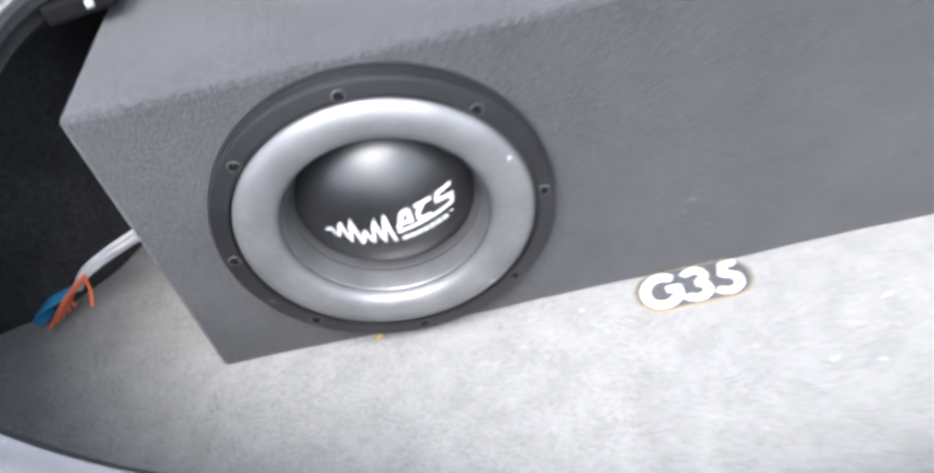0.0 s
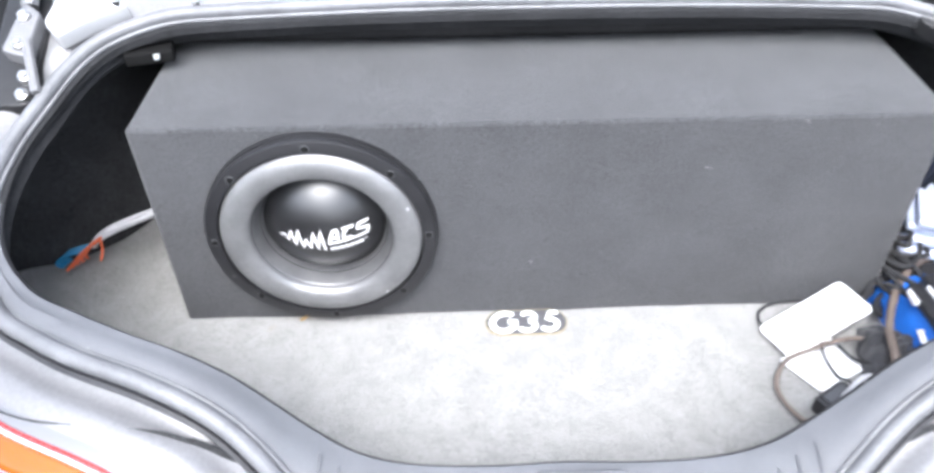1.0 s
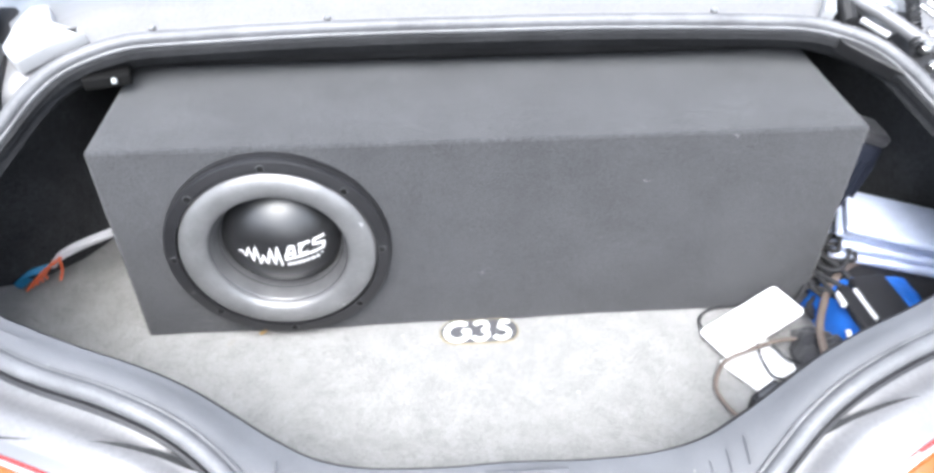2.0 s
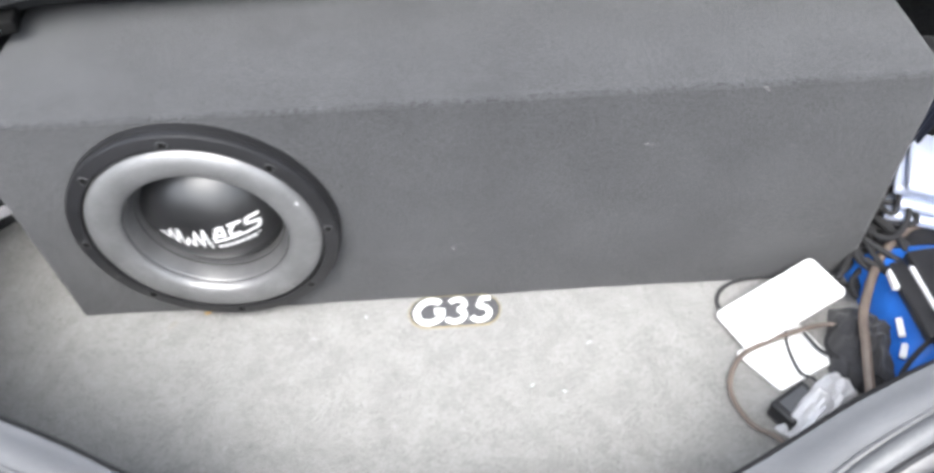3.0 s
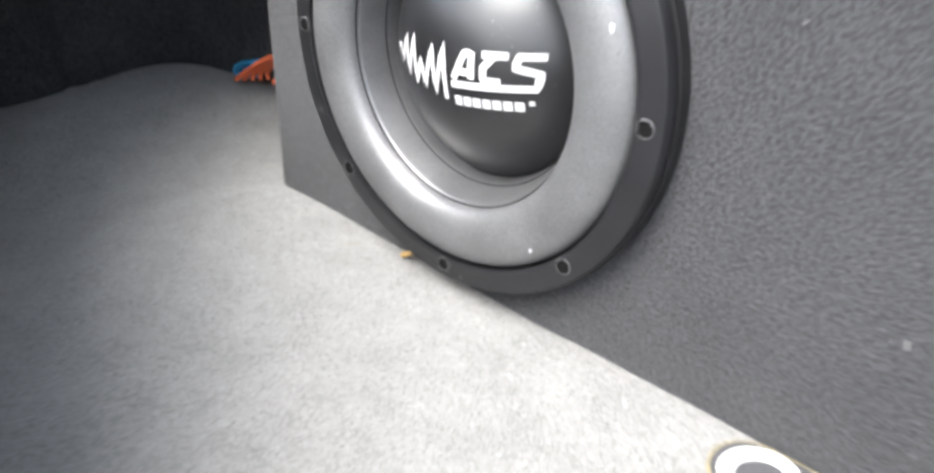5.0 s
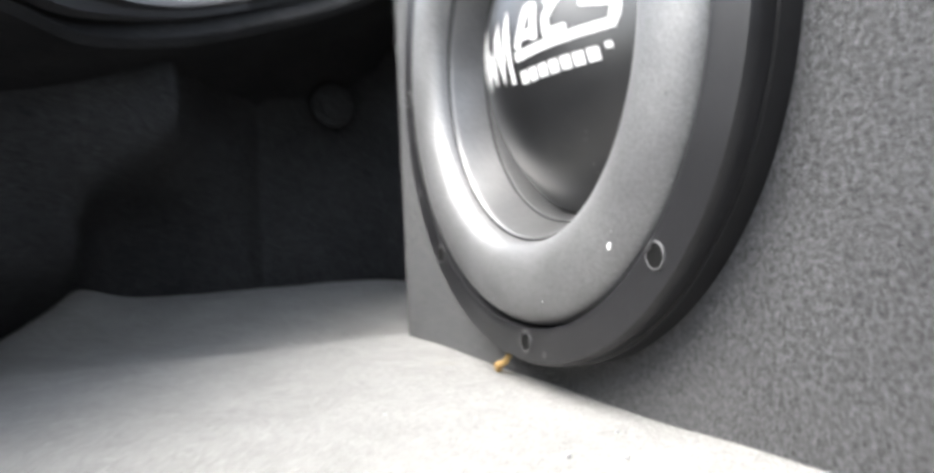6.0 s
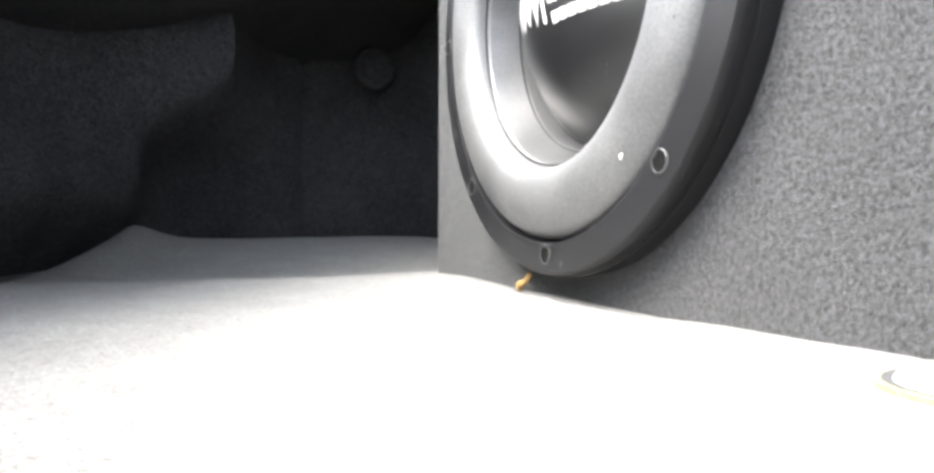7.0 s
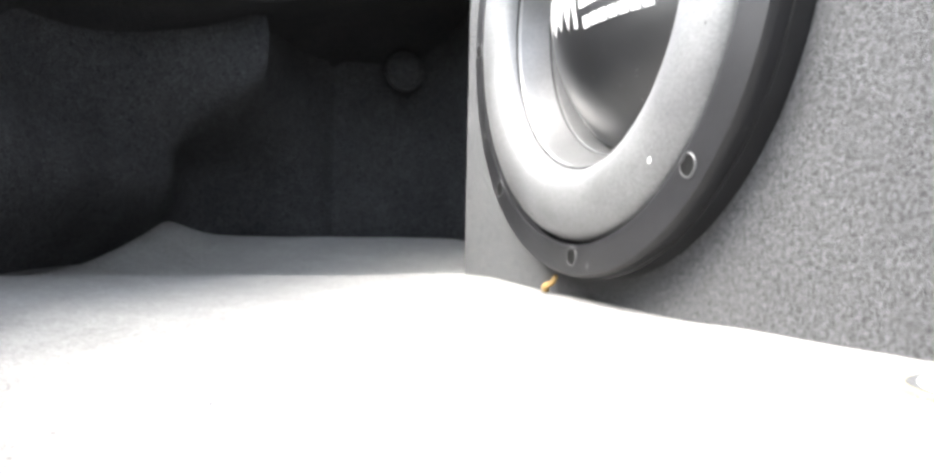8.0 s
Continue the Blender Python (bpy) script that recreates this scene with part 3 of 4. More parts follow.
# ---------------------------------------------------------------- wiring beside the box
loom = thing("wire_loom", "bundle of grey, orange and blue wires behind the box", "wires", (0, 0, 0))
for k, (dx, dz) in enumerate(((0, 0), (0.006, 0.004), (-0.004, 0.006), (0.003, 0.010))):
    ps = spline([(0.01, 0.16 + dx, 0.10 + dz), (-0.06, 0.165 + dx, 0.085 + dz), (-0.12, 0.15 + dx, 0.072 + dz), (-0.165, 0.135, 0.058 + dz), (-0.185 - dx, 0.125, 0.045)], 5)
    part("wire", tube(ps, 0.0032, 7), WIRE_GREY, loom)
for k in range(5):
    a = 0.006 * (k - 2)
    ps = spline([(-0.165 + a * 0.3, 0.135 + a, 0.062), (-0.185 + a * 0.4, 0.120 + a, 0.052), (-0.203 + a * 0.5, 0.108 + a, 0.036), (-0.208 + a, 0.104 + a * 1.2, 0.026)], 5)
    part("wire", tube(ps, 0.0026, 6), WIRE_RED, loom)
ps = spline([(-0.17, 0.13, 0.06), (-0.166, 0.118, 0.045), (-0.170, 0.108, 0.030)], 5)
part("wire", tube(ps, 0.0022, 6), WIRE_RED, loom)
for k in range(4):
    a = 0.0055 * (k - 1.5)
    ps = spline([(-0.196 + a * 0.4, 0.124 + a, 0.044), (-0.222 + a * 0.4, 0.114 + a, 0.042), (-0.236 + a * 0.5, 0.110 + a, 0.030), (-0.230 + a * 0.5, 0.114 + a, 0.020)], 5)
    part("wire", tube(ps, 0.0026, 6), WIRE_BLUE, loom)

# ---------------------------------------------------------------- loose things at the other side of the boot
bm = plate(rounded([(0, 0), (0.149, 0.0), (0.149, -0.067), (0, -0.067)], 0.010), 0.0, 0.004, 0.0012)
CARD_U = Vector((0.889, 0.363, 0.279))
CARD_V = Vector((-0.439, 0.898, 0.030))
CARD_N = CARD_U.cross(CARD_V).normalized()
bmesh.ops.transform(bm, matrix=Matrix.Translation((0.869, -0.063, 0.012)) @ Matrix((CARD_U, CARD_V, CARD_N)).transposed().to_4x4(), verts=bm.verts)
solid("envelope", bm, PAPER, "white rounded card propped on the cables by the box", "card")
bm = plate(rounded([(0.885, -0.118), (0.926, -0.178), (1.006, -0.138), (0.975, -0.075)], 0.006), 0.001, 0.005, 0.001)
solid("paper_card", bm, PAPER, "small white paper card under the cables", "card")


def cable(name, points, r, mat, label, category="cable", group=""):
    return solid(name, tube(spline(points, 7), r, 8), mat, label, category, group)


cable("brown_cable", [(0.915, -0.268, 0.006), (0.903, -0.240, 0.007), (0.877, -0.219, 0.006), (0.864, -0.172, 0.006), (0.885, -0.132, 0.014), (0.928, -0.112, 0.018),
                      (0.996, -0.093, 0.019), (1.03, -0.10, 0.015), (1.05, -0.13, 0.010)], 0.0033, BROWN_CABLE, "thin brown cable looped over the white cards")
cable("hose", [(1.25, 0.075, 0.03), (1.189, 0.046, 0.05), (1.143, 0.030, 0.055), (1.089, -0.019, 0.055), (1.042, -0.094, 0.052), (1.027, -0.146, 0.048), (1.020, -0.195, 0.03), (1.02, -0.23, 0.01)],
      0.0062, BROWN_CABLE, "thick brown hose bent over the clutter", "hose")
cable("black_cable", [(1.06, -0.004, 0.009), (1.005, -0.004, 0.009), (0.94, -0.004, 0.009), (0.905, -0.010, 0.009), (0.884, -0.026, 0.008), (0.880, -0.050, 0.007), (0.900, -0.080, 0.004)],
      0.0022, BLACK_CORD, "thin black cable curling over a card", group="loose cables")
cable("black_cable", [(0.955, -0.085, 0.014), (0.950, -0.12, 0.011), (0.955, -0.155, 0.009), (0.968, -0.168, 0.012), (0.975, -0.2, 0.012)], 0.0018, BLACK_CORD, "thin black cable over a card", group="loose cables")
cable("black_cable", [(0.975, -0.10, 0.014), (0.99, -0.128, 0.012), (1.012, -0.150, 0.02), (1.0, -0.19, 0.012)], 0.0022, BLACK_CORD, "thin black cable over a card", group="loose cables")
cable("black_cable", [(1.045, -0.085, 0.02), (1.01, -0.10, 0.02), (0.995, -0.125, 0.018), (1.01, -0.15, 0.02), (1.035, -0.175, 0.03), (1.05, -0.20, 0.03)], 0.0026, BLACK_CORD, "thin black cable over a card", group="loose cables")
cable("black_cable", [(1.12, -0.14, 0.085), (1.08, -0.165, 0.075), (1.05, -0.19, 0.06), (1.03, -0.22, 0.03)], 0.003, BLACK_CORD, "black cable on the blue bag", group="loose cables")

# adapter
adapter = thing("power_adapter", "small black plug adapter lying by the sill", "adapter", (0.932, -0.205, 0.0), 32)
part("body", block(0.056, 0.036, 0.028, 0.005), BLACK_PLASTIC, adapter)
part("face", block(0.040, 0.024, 0.002, 0.0008, at=(0, 0, 0.028)), TRIM, adapter, "grey recessed face")
part("strain_relief", tube([(0.027, 0, 0.014), (0.036, 0, 0.014), (0.046, 0.002, 0.013)], lambda t: 0.006 - 0.003 * t, 8), BLACK_PLASTIC, adapter)


def heap(nx, ny, sx, sy, height, seed, fold=0.35, power=2.6):
    """A crumpled closed heap of cloth on its base centre."""
    rows = []
    for i in range(nx + 1):
        u = -1 + 2 * i / nx
        row = []
        for j in range(ny + 1):
            v = -1 + 2 * j / ny
            k = max(0.0, 1 - abs(u) ** power) * max(0.0, 1 - abs(v) ** power)
            n = noise.noise((u * 2.2 + seed, v * 2.2, seed)) + 0.5 * noise.noise((u * 5 + seed, v * 5, seed * 2))
            ridge = abs(noise.noise((u * 3 + seed * 3, v * 3, 4.0)))
            z = height * k ** 0.6 * (1 + fold * n - fold * 0.8 * ridge)
            w = 1 + 0.10 * noise.noise((u * 2, v * 2, seed + 9))
            row.append(Vector((u * sx * w, v * sy * w, max(0.0, z))))
        rows.append(row)
    bm = loft(rows)
    base = [[Vector((p.x, p.y, -0.0005)) for p in r] for r in rows]
    loft(base, bm=bm)
    return bm


solid("black_cloth", heap(30, 26, 0.042, 0.062, 0.04, 3.1), DARK_CLOTH, "crumpled black cloth bag among the cables", "cloth", at=(1.045, -0.125, 0.0), turn=-18)
solid("white_rag", heap(30, 14, 0.055, 0.022, 0.05, 7.7), WHITE_CLOTH, "crumpled white rag against the sill trim", "rag", at=(0.962, -0.205, 0.0), turn=40)

# black cord heaped beside the box
rnd = random.Random(5)
for k in range(4):
    ps = []
    for j in range(20):
        f = j / 19
        cx, cy = 1.065 + 0.11 * f, -0.035 + 0.15 * f
        a = j * 1.35 + k * 1.7
        x = cx + 0.026 * math.cos(a) + rnd.uniform(-0.010, 0.010)
        y = cy + 0.030 * math.sin(a * 1.2 + k) + rnd.uniform(-0.010, 0.010)
        if y > -0.010:
            x = max(x, 1.078)
        ps.append((x, y, 0.008 + 0.013 * k + 0.05 * f + rnd.uniform(0, 0.012)))
    solid("cord", tube(spline(ps, 6), 0.0040, 8), BLACK_CORD, "black elastic cord tangled in loops beside the box", "cord", group="tangled cords")

# blue bag with dark boxes and white strap ends on it
bag = thing("blue_bag", "bright blue nylon bag with black pockets and white straps", "bag", (1.152, -0.085, 0.0), 0)
part("body", heap(34, 30, 0.088, 0.105, 0.078, 1.3, fold=0.14, power=4), BLUE, bag)
part("pocket", block(0.056, 0.10, 0.020, 0.006, at=(-0.018, 0.002, 0.074), m=pose(0, 0, 0, 0, -4, 3)), BLACK_PLASTIC, bag, "flat black pocket")
part("pocket", block(0.021, 0.115, 0.018, 0.005, at=(-0.060, -0.020, 0.070), m=pose(0, 0, 0, 0, -6, 3)), BLACK_PLASTIC, bag, "narrow black pocket")
part("strap", block(0.006, 0.066, 0.010, 0.002, at=(-0.0485, -0.006, 0.080), m=pose(0, 0, 0, 0, 0, 3)), WHITE_CLOTH, bag, "white strap")
part("strap", block(0.008, 0.028, 0.010, 0.002, at=(-0.0745, 0.014, 0.074), m=pose(0, 0, 0, 0, 0, -4)), WHITE_CLOTH, bag, "white strap end")
part("strap", block(0.008, 0.027, 0.006, 0.002, at=(-0.076, -0.040, 0.050), m=pose(0, 0, 0, 0, -20, -12)), WHITE_CLOTH, bag, "white strap end")
part("strap", block(0.008, 0.022, 0.006, 0.002, at=(-0.079, -0.068, 0.040), m=pose(0, 0, 0, 0, -20, -30)), WHITE_CLOTH, bag, "white strap end")

# folded silver sunshade resting on the clutter
shade = thing("folded_sunshade", "folded silver-blue reflective sunshade lying on the bag", "sunshade", (1.235, 0.060, 0.0), -24)
for k in range(4):
    w, d, z = 0.105 - 0.006 * (k % 2), 0.058 - 0.003 * (k % 3), 0.06 + 0.016 * k
    part("fold", block(2 * w, 2 * d, 0.015, 0.0065, at=(0.004 * (k % 2), 0.003 * (k % 3), z), m=pose(0, 0, 0, 2 - k, 1.5 * k - 2, 0)), SILVER_FILM, shade)
part("base", block(0.18, 0.10, 0.064, 0.02), DARK_CLOTH, shade, "dark cloth bundle beneath")

# padded dark bag leaning in the corner
pad = thing("padded_bag", "dark navy padded bag leaning beside the box", "bag", (1.120, 0.165, 0.0), -6)
LEAN = pose(0, 0, 0, -4, 15, 0)
part("body", block(0.060, 0.085, 0.232, 0.022, m=LEAN), NAVY, pad)
for k in range(5):
    u = -0.020 + 0.010 * k
    ps = [LEAN @ Vector((u, -0.043, z)) for z in (0.03, 0.09, 0.15, 0.20)]
    part("rib", tube(ps, 0.0042, 8, flat=0.6), NAVY, pad)
part("flap", block(0.052, 0.075, 0.022, 0.010, at=(0.060, 0.012, 0.220), m=LEAN), DARK_CLOTH, pad, "dark grey padded flap")
# ---------------------------------------------------------------- details of the car round the opening
# ribs pressed across the sill
for k in range(28):
    x = 0.2708 + 0.0192 * k
    if 0.455 < x < 0.605:
        continue
    i = min(range(COUNT), key=lambda q: abs(EDGE[q].x - x) + (10 if EDGE[q].y > 0.0 else 0))
    a, b = EDGE[i], SEAL[i]
    p = [a.lerp(b, t) + NORMAL * (0.006 * math.sin(math.pi * t) + 0.0002) for t in (0.30, 0.42, 0.54, 0.66, 0.8)]
    for q in p:
        q.x = x
    part("rib", tube(p, 0.0016, 6, flat=0.5), TRIM, sill_trim)

latch = part("latch_cover", block(0.092, 0.052, 0.006, 0.0025, at=(0.545, -0.417, lip_z(-0.417) + 0.005), m=pose(0, 0, 0, 20, 0, 0)), TRIM, car, "raised plastic latch cover")
part("latch_well", block(0.052, 0.026, 0.003, 0.0012, at=(0.545, -0.415, lip_z(-0.415) + 0.0098), m=pose(0, 0, 0, 20, 0, 0)), BLACK_PLASTIC, latch, "black well")
part("striker", tube(spline([(0.527, -0.418, 0.145), (0.528, -0.418, 0.165), (0.545, -0.418, 0.171), (0.562, -0.418, 0.165), (0.563, -0.418, 0.145)], 5), 0.0045, 8), METAL, latch, "steel striker loop")

# boot lamp under the shelf edge
lamp = thing("boot_lamp", "black boot lamp housing with a small clear lens", "lamp", (-0.012, 0.165, 0.361), 14)
part("housing", block(0.066, 0.035, 0.019, 0.004), HOLE, lamp)
part("lens", block(0.008, 0.003, 0.008, 0.002, at=(0.010, -0.0182, 0.007)), LAMP_LENS, lamp, "small clear lens")

# clip and seam on the side lining
clip = thing("lining_clip", "round black push clip in the side lining", "clip", (-0.322, 0.033, 0.232), 90)
bm = lathe([(0.0002, -0.012), (0.012, -0.0115), (0.016, -0.009), (0.017, -0.004), (0.024, -0.003), (0.026, 0.001), (0.02, 0.02)], 28)
part("head", bm, WALL_FELT, clip)

# bolts and rubber stops along the seal
for i, o in ((88, 0.018), (96, 0.018), (126, 0.018), (118, 0.018)):
    p = seal_out(i, 0.02, 0.004)
    bm = lathe([(0.0002, -0.005), (0.004, -0.0045), (0.005, -0.002), (0.005, 0.003)], 12)
    bmesh.ops.transform(bm, matrix=Matrix.Translation(p) @ pose(0, 0, 0, -66, 0, 0), verts=bm.verts)
    part("bolt", bm, METAL, car)


def tail_light(flip):
    """Three lens pieces that follow the corner of the bodywork."""
    name = "tail_light"
    base = thing(name, "red and amber rear lamp cluster in the silver corner", "tail light", group="rear lamps")
    span = [i for i in range(COUNT) if SEAL[i].y < -0.20 and (SEAL[i].x < 0.27) != flip and ((SEAL[i].x < XC) != flip)]
    span = [i for i in span if -0.14 < (SEAL[i].x if not flip else 2 * XC - SEAL[i].x) < 0.24]

    def strip(o0, o1, n, lift):
        rows = []
        for i in span:
            row = []
            for k in range(n + 1):
                o = o0 + (o1 - o0) * k / n
                prof = SIDE_PROFILE
                for (a, ha), (b, hb) in zip(prof, prof[1:]):
                    if a <= o <= b:
                        h = ha + (hb - ha) * (o - a) / (b - a)
                        break
                edge = 0.0 if k in (0, n) else 1.0
                row.append(seal_out(i, o, h + lift * edge - 0.001))
            rows.append(row)
        return loft(rows)
    part("red_edge", strip(0.088, 0.094, 4, 0.004), RED_LENS, base, "thin red border")
    part("chrome_edge", strip(0.094, 0.098, 4, 0.004), CLEAR_LENS, base, "thin pale border")
    part("amber_lens", strip(0.098, 0.131, 8, 0.005), AMBER_LENS, base, "amber lens")
    part("red_lens", strip(0.131, 0.196, 8, 0.006), RED_LENS, base, "red lens")
    c = Vector((1.012 if flip else 2 * XC - 1.012, -0.445, 0.184))
    bm = lathe([(0.0002, -0.010), (0.020, -0.009), (0.036, -0.006), (0.044, -0.001), (0.045, 0.012)], 40)
    bmesh.ops.transform(bm, matrix=Matrix.Translation(c) @ pose(0, 0, 0, -38, 0, 0), verts=bm.verts)
    part("clear_lens", bm, CLEAR_LENS, base, "round clear lens")
    return base


tail_light(False)
tail_light(True)


def lip_point(x, y, h):
    return Vector((x, y, lip_z(y))) + NORMAL * h


def lip_plate(outline, h0, h1, bevel):
    """A plate lying on the lip, its outline in x and y."""
    bm = plate(outline, h0, h1, bevel)
    for v in bm.verts:
        v.co = lip_point(*v.co)
    return bm


def bolts(parent, places):
    for x, y, h in places:
        bm = lathe([(0.0002, -0.007), (0.006, -0.0065), (0.007, -0.003), (0.009, -0.002), (0.009, 0.008)], 6)
        bmesh.ops.transform(bm, matrix=Matrix.Translation(lip_point(x, y, h)) @ pose(0, 0, 0, -66, 0, 0), verts=bm.verts)
        part("bolt", bm, METAL, parent)


def hinge_arm(parent, s):
    ps = spline([(XC + s * 0.70, 0.19, 0.43), (XC + s * 0.70, 0.25, 0.49), (XC + s * 0.68, 0.28, 0.55), (XC + s * 0.66, 0.25, 0.61), (XC + s * 0.64, 0.23, 0.68)], 6)
    part("arm", tube(ps, lambda t: 0.020 - 0.008 * t, 8, flat=0.6), GUTTER, parent, "curved painted arm")


# the wing's inner corner with its hinge, where the painted fairing shows whole
hinge = new("hinge")
hinge.parent = car
hinge_arm(hinge, -1)
fairing = [(-0.137, 0.160), (-0.128, 0.200), (-0.112, 0.229), (-0.086, 0.233), (-0.077, 0.205), (-0.058, 0.196), (-0.026, 0.184), (-0.070, 0.166), (-0.115, 0.136)]
# Body silver here too; the brighter colour stands for the glare on it.
part("fairing", lip_plate(rounded(fairing, 0.006, 3), 0.0, 0.030, 0.008), LIT_PAINT, hinge, "silver corner of the wing, its glare put in as paler paint")
# Flush black plate instead of a recess: its colour gives the shade.
part("well", lip_plate(rounded([(-0.21, 0.05), (-0.142, 0.05), (-0.142, 0.25), (-0.21, 0.25)], 0.01, 3), -0.02, 0.004, 0.002), BLACK_METAL, hinge, "black plate in place of the shaded well")
part("bracket", lip_plate(rounded([(-0.185, 0.118), (-0.149, 0.108), (-0.145, 0.178), (-0.172, 0.196)], 0.008, 3), 0.004, 0.026, 0.004), GUTTER, hinge, "painted bracket")
part("brace", tube([lip_point(-0.150, 0.128, 0.030), lip_point(-0.128, 0.060, 0.016)], 0.007, 8), GUTTER, hinge)
bolts(hinge, [(-0.160, 0.125, 0.030), (-0.163, 0.168, 0.030), (-0.152, 0.088, 0.012), (-0.150, 0.062, 0.010)])

# the other corner, crossed by the strut and its spring
hinge = new("hinge")
hinge.parent = car
hinge_arm(hinge, 1)
# Black plate again, for the shaded gaps between strut and brackets.
part("well", lip_plate(rounded([(1.075, 0.15), (1.155, 0.09), (1.25, 0.03), (1.27, 0.25), (1.078, 0.25)], 0.01, 3), -0.02, 0.004, 0.002), BLACK_METAL, hinge, "black plate in place of the shaded well")
part("fairing", lip_plate([(1.052, 0.190), (1.068, 0.184), (1.083, 0.240), (1.072, 0.232)], 0.0, 0.028, 0.003), LIT_PAINT, hinge, "silver wedge, its glare put in as paler paint")
part("pillar", tube([lip_point(1.089, 0.232, 0.034), lip_point(1.087, 0.172, 0.020)], 0.012, 8), BLACK_METAL, hinge, "black pillar")
part("strut", tube([lip_point(1.088, 0.208, 0.034), lip_point(1.128, 0.172, 0.036), lip_point(1.176, 0.128, 0.030)], 0.0105, 10), GUTTER, hinge, "painted strut")
part("bracket", lip_plate(rounded([(1.112, 0.218), (1.158, 0.224), (1.162, 0.158), (1.128, 0.172)], 0.005, 3), 0.004, 0.024, 0.004), LIT_PAINT, hinge, "pale pressed bracket")
coil = []
for k in range(120):
    a, f = k * 0.62, k / 119
    coil.append(lip_point(1.192 - 0.028 * f + 0.0085 * math.cos(a), 0.215 - 0.100 * f, 0.030 + 0.0085 * math.sin(a)))
part("spring", tube(coil, 0.0022, 6), BLACK_METAL, hinge, "black coil spring")
part("bracket", lip_plate(rounded([(1.200, 0.205), (1.245, 0.190), (1.228, 0.118), (1.186, 0.132)], 0.006, 3), 0.004, 0.020, 0.004), GUTTER, hinge, "painted bracket")
for d in (0.0, 0.014):
    part("rail", tube([lip_point(1.203 + d, 0.195 + d * 0.4, 0.023), lip_point(1.226 + d, 0.168 + d * 0.4, 0.023)], 0.003, 6), LIT_PAINT, hinge)
part("brace", tube([lip_point(1.112, 0.182, 0.012), lip_point(1.145, 0.152, 0.012)], 0.006, 8), LIT_PAINT, hinge)
bolts(hinge, [(1.186, 0.124, 0.022), (1.196, 0.100, 0.012), (1.203, 0.075, 0.010), (1.205, 0.148, 0.024), (1.150, 0.185, 0.028)])

# raised boot lid
lid = new("lid")
lid.parent = car
rows_in, rows_out = [], []
for j in range(13):
    t = j / 12
    y, z = 0.21 - 0.02 * t - 0.10 * t * t, 0.60 + 0.62 * t
    ri, ro = [], []
    for k in range(41):
        u = -1 + k / 20
        w = 0.66 - 0.10 * t
        x = XC + u * w
        dip = 0.03 * (1 - u * u)
        ri.append(Vector((x, y - dip * 0.2, z - (0.010 * (1 - u * u) if j == 0 else 0))))
        ro.append(Vector((x, y + 0.035 - dip * 0.2, z + 0.004)))
    rows_in.append(ri)
    rows_out.append(ro)
part("lining", loft(rows_in), BLACK_PLASTIC, lid, "black moulded lining")
part("skin", loft(rows_out), PAINT, lid, "silver painted skin")
part("edge", tube([(p + q) / 2 for p, q in zip(rows_in[0], rows_out[0])], 0.019, 10), BLACK_PLASTIC, lid, "black rounded lower edge")

# lower end of the rear window beyond the painted panel
rows = []
for k in range(41):
    u = -1 + k / 20
    y = 0.252 + 0.085 * u * u
    rows.append([Vector((XC + 0.60 * u, y + d, lip_z(y) + 0.004 + d * 0.42)) for d in (0.0, 0.05, 0.2, 0.5, 0.8)])
window = part("rear_window", loft(rows), GLASS, car, "dark tinted rear window")
part("window_rubber", tube([r[0] for r in rows], 0.0042, 8), BLACK_PLASTIC, window, "thin black rubber edge")
bm = bmesh.new()
for k in range(70):
    r, q = rows[min(40, int(k * 40 / 70))], rows[min(40, int(k * 40 / 70) + 1)]
    f = (k * 40 / 70) % 1
    for j in range(2):
        c = r[0].lerp(q[0], f) + Vector((0, 0.012 + 0.009 * j, (0.012 + 0.009 * j) * 0.42 + 0.0012))
        block(0.006 - 0.002 * j, 0.004, 0.0006, 0, at=c, bm=bm)
tagged(part("frit_dots", bm, BLACK_PLASTIC, window, "black dotted border", smooth=False), kind="stuff")

# lint and crumbs on the felt
def lint(name, spots, mat, label):
    bm = bmesh.new()
    for x, y, z, size, face in spots:
        a = rnd.uniform(0, math.tau)
        if face == "floor":
            d = Vector((math.cos(a), math.sin(a), 0)) * size
            up = Vector((0, 0, 0.0015))
        else:
            d = Vector((math.cos(a), 0, math.sin(a))) * size
            up = Vector((0, -0.0012, 0))
        p = Vector((x, y, z))
        p.z += floor_z(x, y) if face == "floor" else 0
        tube([p - d + up * 0.4, p + up, p + d * 0.8 + up * 0.5], size * rnd.uniform(0.25, 0.5), 5, bm=bm)
    return tagged(new(name, mesh_of(name, bm, mat)), label, "lint", kind="stuff")


spots = [(rnd.uniform(-0.2, 1.0), rnd.uniform(-0.33, -0.02), 0.0, rnd.choice((0.0006, 0.0008, 0.0011)), "floor") for k in range(44)]
spots += [(0.40, -0.03, 0, 0.0025, "floor"), (0.33, -0.06, 0, 0.002, "floor"), (0.70, -0.09, 0, 0.004, "floor"), (0.62, -0.15, 0, 0.003, "floor"), (0.66, -0.16, 0, 0.0025, "floor")]
lint("floor_lint", spots, WIRE_GREY, "pale bits of lint scattered on the boot carpet")
spots = [(rnd.uniform(0.42, 1.04), 0.0, rnd.uniform(0.03, 0.33), rnd.choice((0.0006, 0.0008, 0.0012)), "front") for k in range(45)]
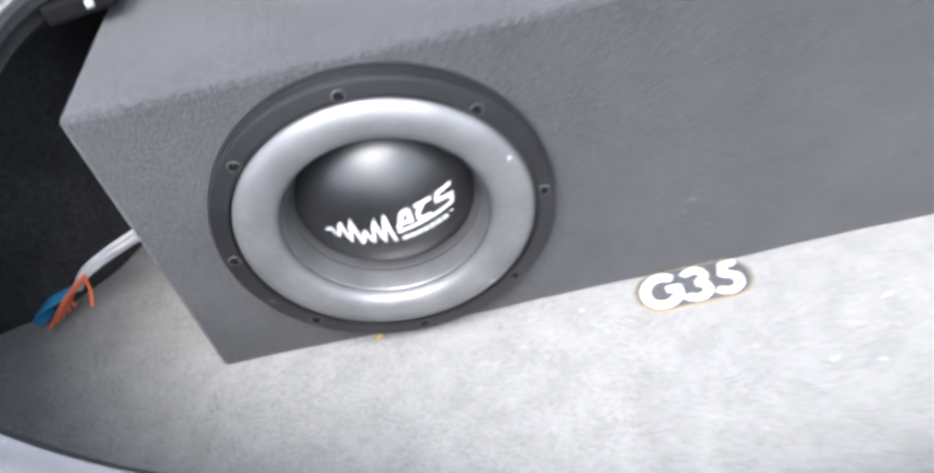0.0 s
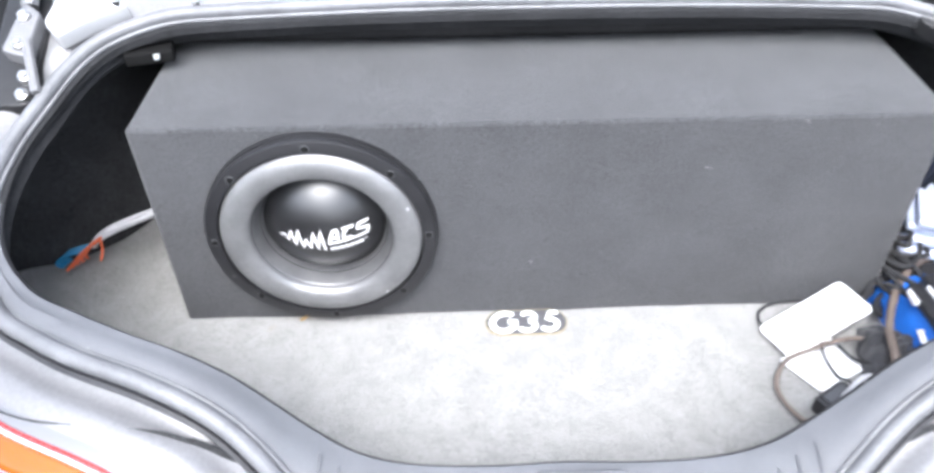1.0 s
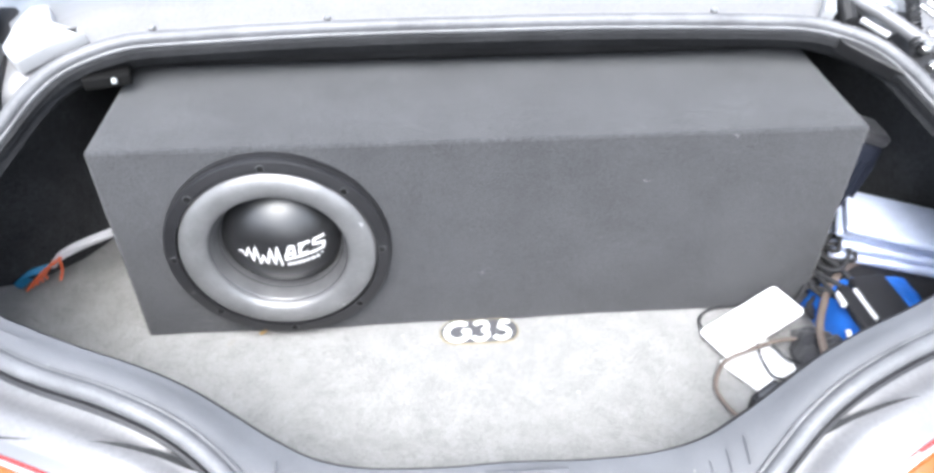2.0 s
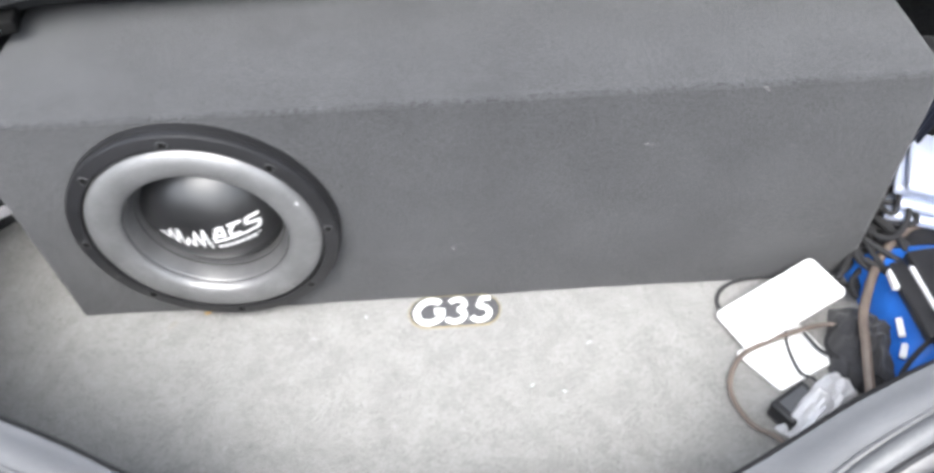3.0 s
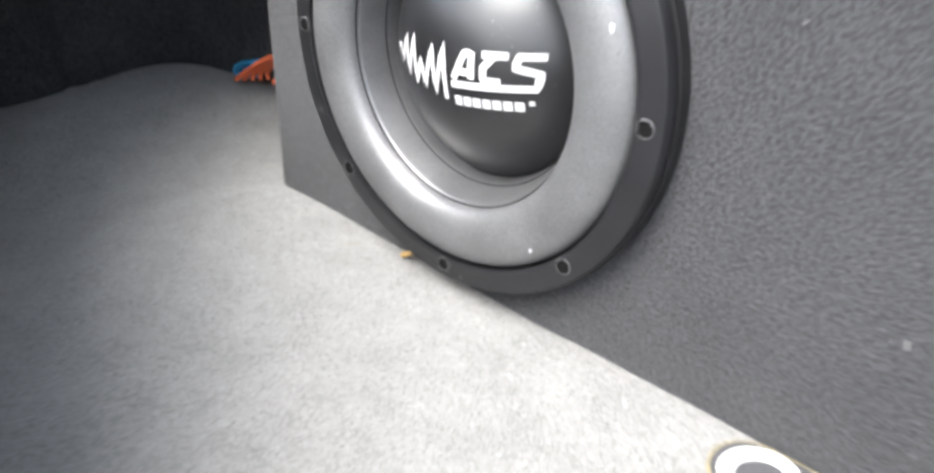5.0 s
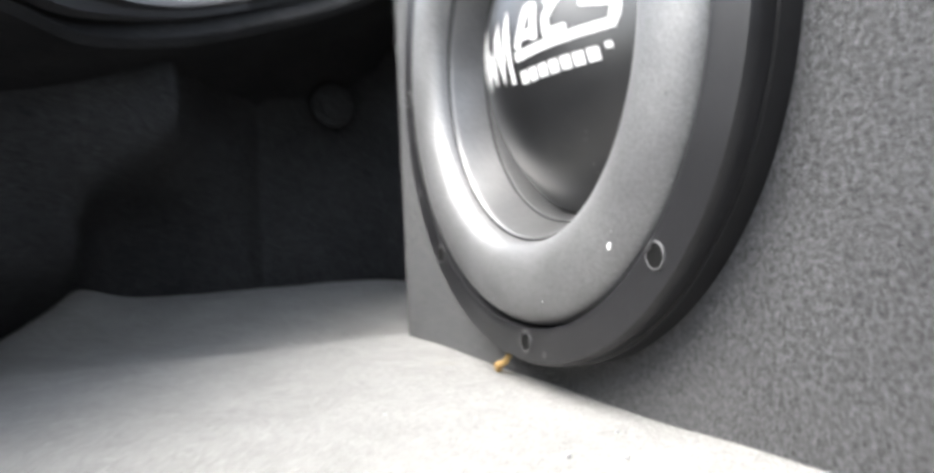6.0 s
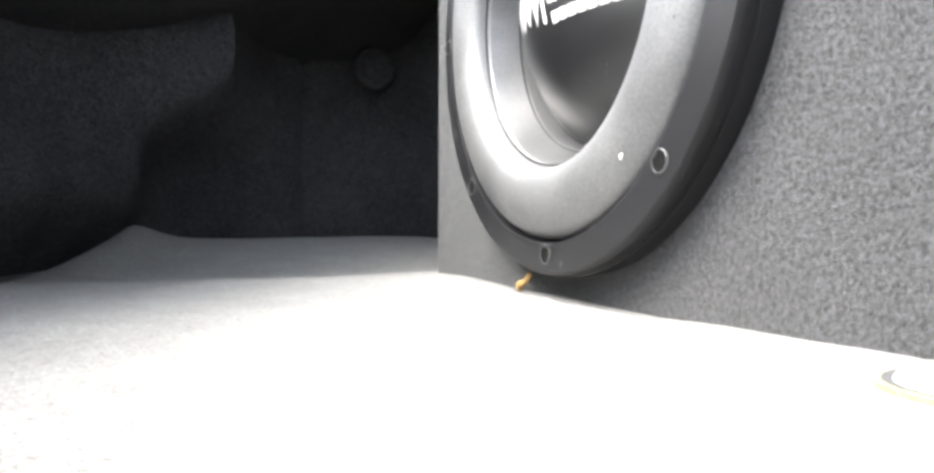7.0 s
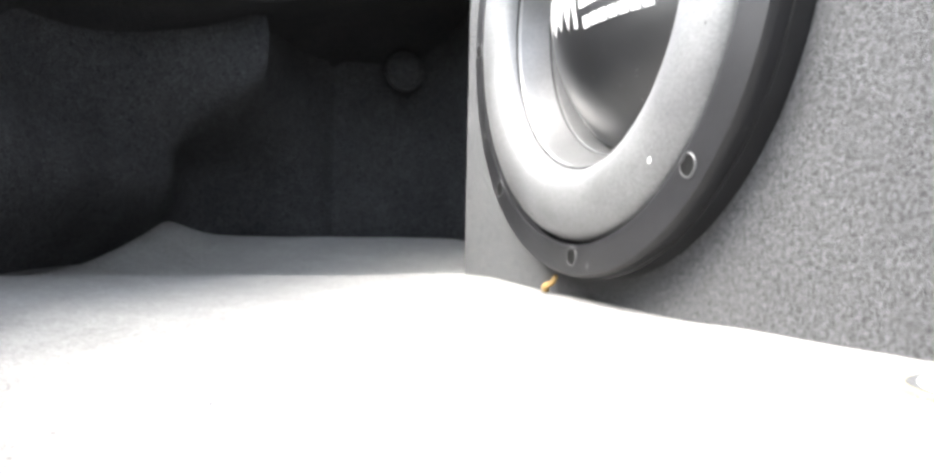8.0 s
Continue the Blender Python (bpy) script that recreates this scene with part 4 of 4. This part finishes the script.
spots += [(0.528, 0, 0.103, 0.0028, "front"), (0.76, 0, 0.268, 0.0024, "front"), (0.766, 0, 0.266, 0.002, "front"), (0.88, -0.0005, 0.337, 0.0024, "front"), (0.877, 0.0, 0.340, 0.002, "front"), (0.63, 0, 0.12, 0.0016, "front")]
lint("box_lint", spots, LINT, "grey lint caught on the felt of the box")


# loose fibres standing off the felt
def fuzz(name, spots, length, width, mat, label, stand=(0.25, 0.9)):
    verts, faces = [], []
    for p, out, along in spots:
        a = rnd.uniform(0, math.tau)
        d = (out * rnd.uniform(*stand) + along[0] * math.cos(a) + along[1] * math.sin(a)).normalized() * length * rnd.uniform(0.4, 1.0)
        w = d.cross(out + along[0] * 0.3).normalized() * width
        bend = p + d * 0.6 + out * length * 0.15
        k = len(verts)
        verts += [p - w, p + w, bend + w * 0.8, bend - w * 0.8, p + d]
        faces += [(k, k + 1, k + 2, k + 3), (k + 3, k + 2, k + 4)]
    me = bpy.data.meshes.new(name)
    me.from_pydata([tuple(v) for v in verts], [], faces)
    me.materials.append(mat)
    return tagged(new(name, me), label, "felt fibres", kind="stuff")


X, Y, Z = Vector((1, 0, 0)), Vector((0, 1, 0)), Vector((0, 0, 1))
spots = []
for k in range(34000):
    x, y = rnd.uniform(-0.26, 0.70), -0.30 * rnd.random() ** 1.6
    spots.append((Vector((x, y, floor_z(x, y) - 0.0006)), Z, (X, Y)))
fuzz("carpet_fuzz", spots, 0.0024, 0.00011, FLOOR_FELT, "short light grey fibres of the boot carpet", (0.08, 0.35))
spots = []
for k in range(22000):
    x, z = 0.36 + 0.66 * rnd.random() ** 1.4, rnd.uniform(0.0, 0.336)
    if (x - SX) ** 2 + (z - SZ) ** 2 > 0.0276:
        spots.append((Vector((x, 0.0, z)), -Y, (X, Z)))
for k in range(2500):
    spots.append((Vector((rnd.uniform(0.01, 1.06), 0.0018, BH - 0.0018)), (Z - Y).normalized(), (X, Z)))
for k in range(900):
    spots.append((Vector((BX + 0.0018, 0.0018, rnd.uniform(0.0, 0.34))), (-X - Y).normalized(), (Y, Z)))
fuzz("box_fuzz", spots, 0.0022, 0.00012, BOX_FELT, "short dark grey fibres of the box felt")
